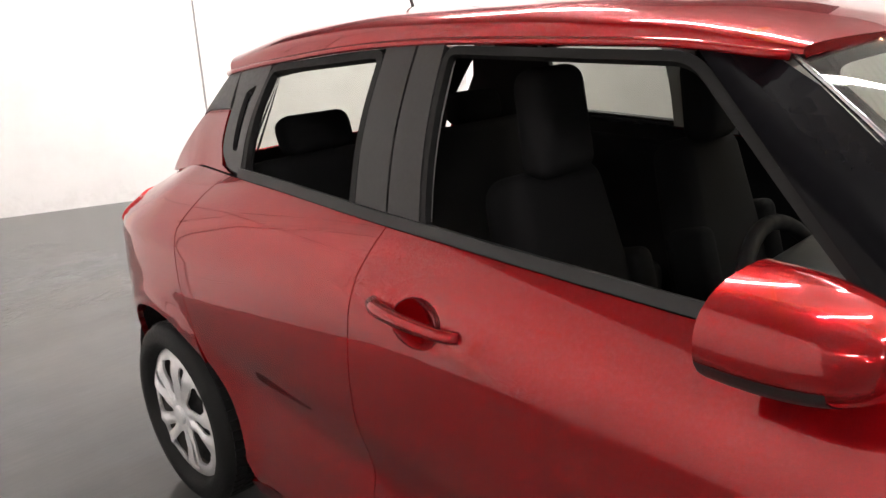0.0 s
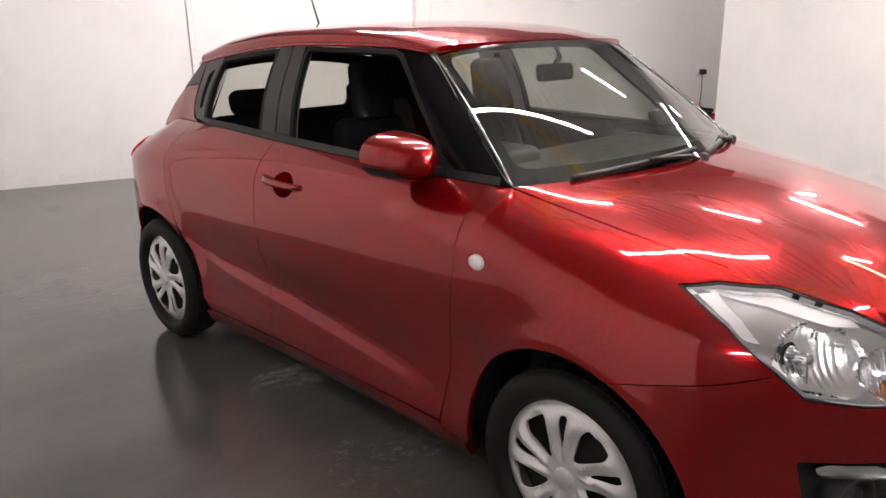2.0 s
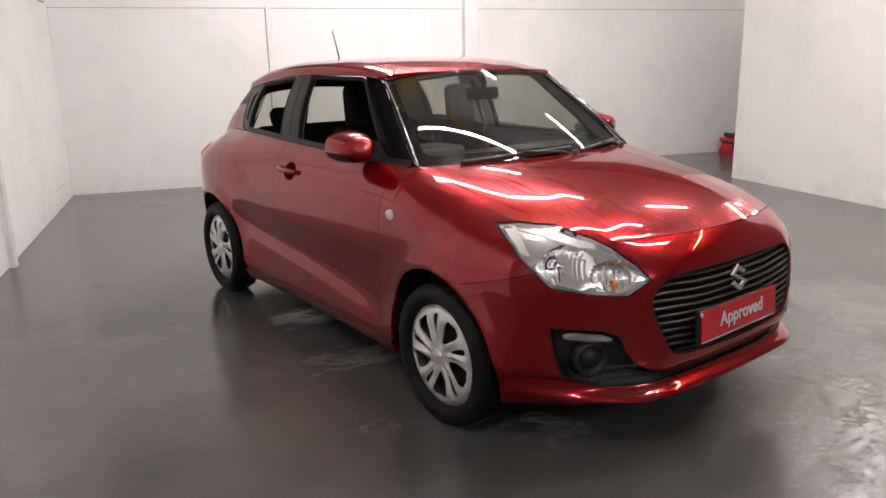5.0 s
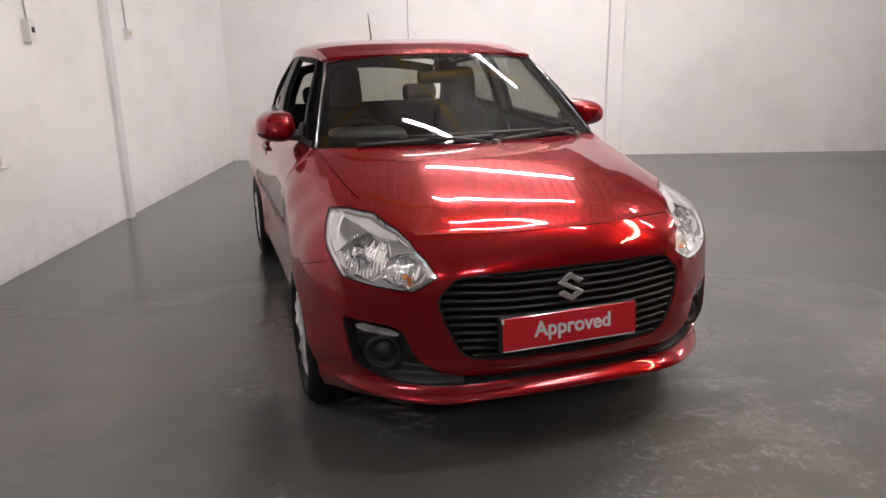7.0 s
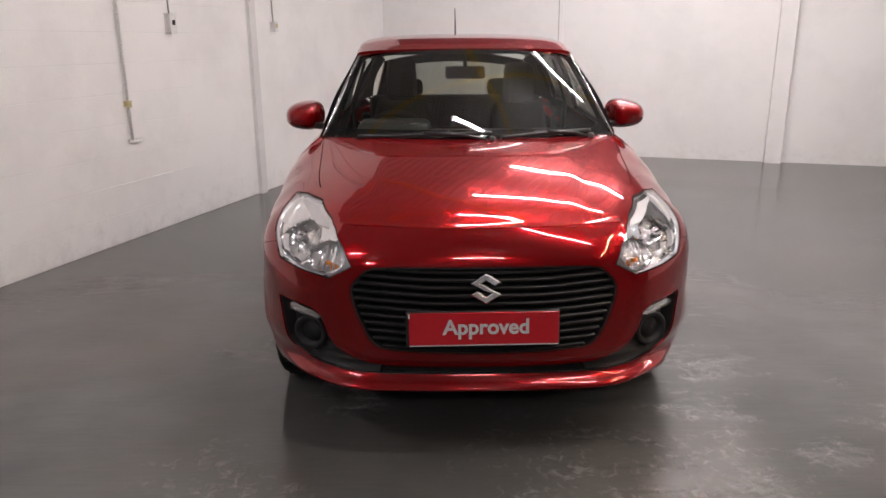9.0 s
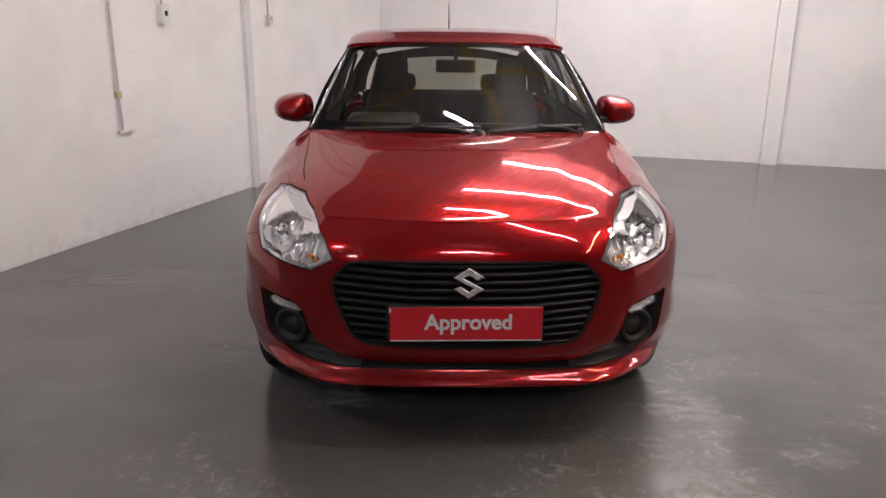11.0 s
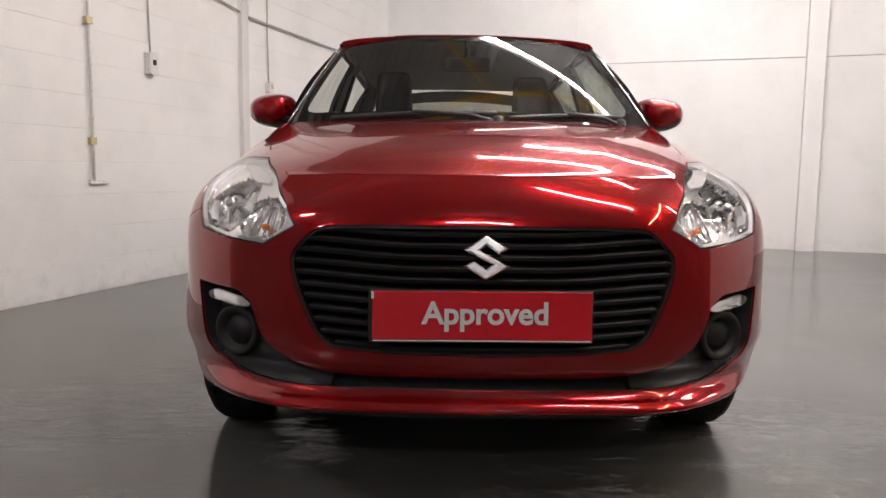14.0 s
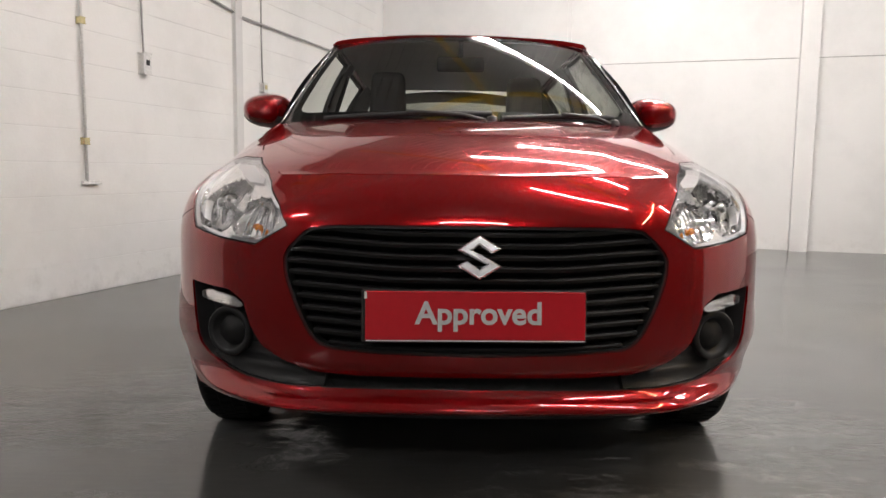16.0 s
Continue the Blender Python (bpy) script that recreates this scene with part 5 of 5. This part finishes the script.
panel("headliner", lambda a, b: roof_s(a / 0.8, b) - Vector((0, 0, 0.028)), [(-0.74, 0.70), (0.74, 0.70), (0.74, 2.46), (-0.74, 2.46)], (), HEADLINER, car, "pale grey headliner", h=0.08, gap=0, flange=0)
im = part("rear_view_mirror", box_bm((-0.102, -0.016, -0.032), (0.102, 0.016, 0.032), 0.014, 3, Matrix.Translation((0, 0.70, 1.318)) @ Matrix.Rotation(radians(-8), 4, "X")), TRIM_DARK, car, "dark grey rear-view mirror", smooth=True)
bar("stalk", [(0, 0.71, 1.335), (0, 0.68, 1.375), (0, 0.70, 1.415)], 0.011, TRIM_DARK, im, n=8)


# ---- the room ----
def room_box(u0, v0, z0, u1, v1, z1, bevel=0.0, seg=1):
    bm = bmesh.new()
    bmesh.ops.create_cube(bm, size=1)
    for v in bm.verts:
        v.co = rm(u0 + (v.co.x + 0.5) * (u1 - u0), v0 + (v.co.y + 0.5) * (v1 - v0), z0 + (v.co.z + 0.5) * (z1 - z0))
    if bevel:
        bmesh.ops.bevel(bm, geom=bm.edges[:], offset=bevel, segments=seg, affect="EDGES")
    return bm


def structure(name, bm, mat, label, category):
    return tagged(part(name, bm, mat), label, category, kind="structure")


H = 4.3
U1, V1 = 11.5, 16.0
structure("floor", room_box(-0.3, -0.3, -0.15, U1 + 0.3, V1 + 0.3, 0.0), FLOOR, "glossy grey painted concrete floor with scuffs and worn patches", "floor")
VB = 8.325  # the white blockwork ends here; an unseen dark wall is added beyond
structure("wall_left_front", room_box(-0.25, VB, 0, 0.0, V1 + 0.25, H), DARK_UNSEEN_WALL, "unseen dark grey wall, added to keep the car's reflections dark", "wall")
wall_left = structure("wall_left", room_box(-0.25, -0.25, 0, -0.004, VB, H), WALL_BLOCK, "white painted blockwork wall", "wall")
structure("wall_back", room_box(0.0, -0.25, 0, U1, 0, 3.3), WALL, "white painted panel wall with scuffed foot", "wall")
structure("wall_right", room_box(U1, -0.25, 0, U1 + 0.25, 3.0, H), WALL, "white painted wall", "wall")
# out of view: added dark to dim what bonnet and bumper reflect
structure("wall_right_front", room_box(U1, 3.0, 0, U1 + 0.25, V1, H), DARK_UNSEEN_WALL, "unseen dark grey wall, added to keep the car's reflections dark", "wall")
structure("wall_front", room_box(0, V1, 0, U1 + 0.25, V1 + 0.25, H), DARK_UNSEEN_WALL, "unseen dark grey wall, added to keep the car's reflections dark", "wall")
structure("cladding", room_box(0.0, -0.25, 3.3, U1, -0.03, H), CLADDING, "dark sheet cladding above the wall", "cladding")
structure("partition", room_box(7.80, 2.25, 0, 7.98, 6.4, 2.62, 0.008), WALL, "white painted partition wall with a free end", "wall")

# ceiling: ribbed sheet, one mesh
vs, fs = [], []
prof = [(0.0, 0.0), (0.085, 0.0), (0.100, 0.035), (0.145, 0.035), (0.160, 0.0)]
us = []
k = 0
while k * 0.17 < U1 + 0.2:
    us += [(k * 0.17 - 0.1 + a, b) for a, b in prof]
    k += 1
for u, dz in us:
    vs += [rm(u, -0.25, H + dz), rm(u, V1 + 0.25, H + dz)]
for i in range(len(us) - 1):
    fs.append((2 * i, 2 * i + 1, 2 * i + 3, 2 * i + 2))
tagged(mesh_ob("ceiling", vs, fs, ROOF_SHEET, smooth=False), "grey ribbed metal roof sheeting", "ceiling", kind="structure")
def roof_bar(u0, v0, u1, v1, z, w=0.06, h=0.10):
    d = Vector((u1 - u0, v1 - v0)).normalized()
    n = Vector((-d.y, d.x)) * (w / 2)
    vs = [rm(u + k * n.x, v + k * n.y, zz) for zz in (z, z + h) for u, v in ((u0, v0), (u1, v1)) for k in (-1, 1)]
    fs = [(0, 1, 3, 2), (4, 6, 7, 5), (0, 4, 5, 1), (2, 3, 7, 6), (0, 2, 6, 4), (1, 5, 7, 3)]
    tagged(mesh_ob("roof_beam", vs, fs, YELLOW, smooth=False), "yellow painted steel roof brace", "beam", "roof beams", "structure")


roof_bar(0.6, 3.1, 6.2, 8.1, 4.08)
roof_bar(0.4, 7.1, 6.4, 3.1, 4.18)

# wall trims
for u, w, d in ((2.44, 0.05, 0.02), (5.04, 0.19, 0.11)):
    structure("trim", room_box(u, 0.0, 0, u + w, d, 3.295, 0.004), WALL, "white painted upright cover strip" if w < 0.1 else "white painted steel column casing", "trim" if w < 0.1 else "column")
for u0, u1 in ((0.0, 2.44), (2.49, 5.04), (5.23, U1)):
    structure("trim", room_box(u0, 0.0, 2.172, u1, 0.012, 3.295, 0.004), WALL, "white painted upper wall panel", "wall panel")
    structure("trim", room_box(u0, 0.0, 2.164, u1, 0.004, 2.1725), JOINT, "dark open joint under the upper wall panel", "joint")
structure("trim", room_box(2.425, 0.0, 0.02, 2.44, 0.005, 2.158), JOINT, "dark joint beside the cover strip", "joint")

# blocks of the near wall: a running bond with recessed joints
BW, BH, J = 0.45, 0.2205, 0.004
def block_mesh(w):
    bm = bmesh.new()
    bmesh.ops.create_cube(bm, size=1, matrix=Matrix.LocRotScale((0, 0, 0), None, (0.016, w + 0.0004, BH - J)))
    bmesh.ops.bevel(bm, geom=[e for e in bm.edges if all(v.co.x > 0 for v in e.verts) and abs(e.verts[0].co.y - e.verts[1].co.y) > 0.1], offset=0.0012, segments=1, affect="EDGES")
    me = bpy.data.meshes.new("block")
    bm.to_mesh(me)
    bm.free()
    me.materials.append(WALL_BLOCK)
    return me


FULL = block_mesh(BW)
rest_v, rest_f = [], []
rot = Matrix.Rotation(-TH, 4, "Z")
src = [tuple(v.co) for v in FULL.vertices], [tuple(p.vertices) for p in FULL.polygons]
count = 0
for row in range(19):
    z = (row + 0.5) * BH + 0.005
    for k in range(36):
        v = (k + 0.5 + (0.5 if row % 2 else 0)) * BW
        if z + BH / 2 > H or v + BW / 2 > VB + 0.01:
            continue
        place = rm(-0.0085 + random.uniform(-0.00005, 0.00005), v, z)
        m = Matrix.Translation(place) @ rot @ Matrix.Rotation(random.uniform(-0.0001, 0.0001), 4, "Z")
        if row < 13 and 1.0 < v < 11.0 and count < 300:
            count += 1
            ob = new("block", FULL)
            ob.parent = wall_left
            ob.matrix_world = m
        else:
            b = len(rest_v)
            rest_v += [m @ Vector(c) for c in src[0]]
            rest_f += [tuple(b + i for i in f) for f in src[1]]
rest = mesh_ob("upper_blocks", rest_v, rest_f, WALL_BLOCK, wall_left, smooth=False)
rest["kind"] = "stuff"

# boxed pipe, conduit and boxes on the block wall
def on_left(name, v, z0, z1, r, mat, label, category, off=0.012):
    ob = bar(name, [rm(off + r, v, z0), rm(off + r, v, z1)], r, mat, n=10)
    return tagged(ob, label, category)


tagged(part("boxed_pipe", room_box(0.003, 3.38, 0.0, 0.045, 3.47, H, 0.006), WALL), "white painted boxed pipe on the block wall", "pipe", kind="structure")
con = on_left("conduit", 5.22, 0.76, H, 0.011, CONDUIT, "white painted conduit fixed with brass saddles", "conduit")
for z in (1.03, 1.82, 2.6):
    part("saddle", room_box(0.003, 5.20, z - 0.02, 0.036, 5.24, z + 0.02, 0.004), BRASS, con, "brass saddle")
part("end_bracket", room_box(0.003, 5.10, 0.745, 0.03, 5.25, 0.765, 0.003), CONDUIT, con)
for v, w, h in ((4.63, 0.07, 0.15), (3.01, 0.055, 0.085)):
    bx = tagged(part("switch_box", room_box(0.003, v - w / 2, 1.62 - h / 2, 0.055, v + w / 2, 1.62 + h / 2, 0.006, 2), WHITE_PLASTIC), "small white electrical box on the block wall", "switch box", "switch boxes")
    part("switch", room_box(0.055, v - 0.014, 1.61, 0.062, v + 0.012, 1.645, 0.002), BLACK_PLASTIC if v > 4 else BRASS, bx)
    bar("cable", [rm(0.02, v, 1.62 + h / 2), rm(0.018, v + 0.01, 2.1), rm(0.018, v, H - 0.05)], 0.007, GREY_CABLE, bx, n=6)
tagged(bar("cable_run", [rm(0.025, 3.40, 2.21), rm(0.03, 2.6, 2.20), rm(0.03, 1.4, 2.19), rm(0.03, 0.35, 2.20)], 0.011, GREY_CABLE, n=8), "grey cable run along the block wall", "cable")
tagged(bar("cable_run", [rm(0.025, 3.48, 2.23), rm(0.025, 4.2, 2.33), rm(0.025, 6.5, 2.66)], 0.010, GREY_CABLE, n=8), "grey cable run along the block wall", "cable")

# socket and pump at the far end of the back wall
sk = tagged(part("wall_socket", room_box(9.70, 0.0, 0.78, 9.86, 0.04, 0.86, 0.006), WHITE_PLASTIC), "white double wall socket with a black plug", "socket")
part("plug", room_box(9.72, 0.04, 0.79, 9.77, 0.09, 0.85, 0.008), BLACK_PLASTIC, sk)
part("plug", room_box(9.79, 0.04, 0.79, 9.83, 0.07, 0.84, 0.006), BLACK_PLASTIC, sk)
bar("lead", [rm(9.745, 0.07, 0.80), rm(9.74, 0.09, 0.62), rm(9.70, 0.12, 0.40), rm(9.62, 0.2, 0.20)], 0.006, BLACK_PLASTIC, sk, n=6)
vac = tagged(part("cylinder_vacuum", room_box(9.40, 0.12, 0.04, 9.68, 0.40, 0.19, 0.05, 3), PLATE_RED, smooth=True), "red and black cylinder vacuum by the wall", "vacuum")
part("motor_head", room_box(9.43, 0.15, 0.18, 9.65, 0.37, 0.27, 0.04, 3), BLACK_PLASTIC, vac, smooth=True)
bar("carry_handle", [rm(9.45, 0.26, 0.25), rm(9.48, 0.26, 0.32), rm(9.60, 0.26, 0.33), rm(9.63, 0.26, 0.25)], 0.012, BLACK_PLASTIC, vac, n=8)
bar("hose", [rm(9.44, 0.30, 0.20), rm(9.38, 0.36, 0.16), rm(9.34, 0.40, 0.06), rm(9.36, 0.46, 0.02)], 0.016, BLACK_PLASTIC, vac, n=8)
for du, dv in ((0.05, 0.05), (0.23, 0.05), (0.05, 0.23), (0.23, 0.23)):
    v_, f_ = lathe([(-0.012, 0.025), (0.012, 0.025), (0.014, 0.0)], "x", 12, rm(9.40 + du, 0.12 + dv, 0.026))
    mesh_ob("castor", v_, f_, BLACK_PLASTIC, vac)


# fluorescent battens under the roof
def batten(u, v, length=1.5, turn=0.0, z=3.5, tube=TUBE, label="white fluorescent batten lamp hung under the roof"):
    """A batten about (u, v), turned by so many degrees from the back wall's line."""
    d, n = Vector((math.cos(radians(turn)), math.sin(radians(turn)))), Vector((-math.sin(radians(turn)), math.cos(radians(turn))))
    bm = box_bm((-length / 2, -0.03, z), (length / 2, 0.03, z + 0.06), 0.006, 1)
    for w in bm.verts:
        w.co = rm(u + d.x * w.co.x + n.x * w.co.y, v + d.y * w.co.x + n.y * w.co.y, w.co.z)
    bt = tagged(part("batten_lamp", bm, WHITE_PLASTIC), label, "lamp", "batten lamps")
    at = lambda k, zz: rm(u + d.x * k * length / 2, v + d.y * k * length / 2, zz)
    bar("tube", [at(-0.97, z - 0.035), at(0.97, z - 0.035)], 0.02, tube, bt, "lit fluorescent tube", n=10)
    for k in (-0.7, 0.7):
        bar("hanger", [at(k, z + 0.06), at(k, H)], 0.004, GREY_CABLE, bt, n=4)


batten(3.7, 2.8, 2.2)
batten(3.6, 4.75, 2.0)
batten(3.85, 6.25, 2.1)
batten(6.0, 4.85, 0.9)
batten(6.5, 6.2, 0.7)
batten(4.9, 7.8, 1.3)
batten(9.7, 3.0, 0.4)
batten(8.6, 4.15, 1.2, 90)
batten(1.0, 9.7, 0.9)
batten(1.9, 12.6, 0.9)
batten(5.4, 12.6, 1.3)
batten(6.6, 7.6, 3.0, 60, tube=TUBE_WARM, label="warm white fluorescent batten lamp hung under the roof")
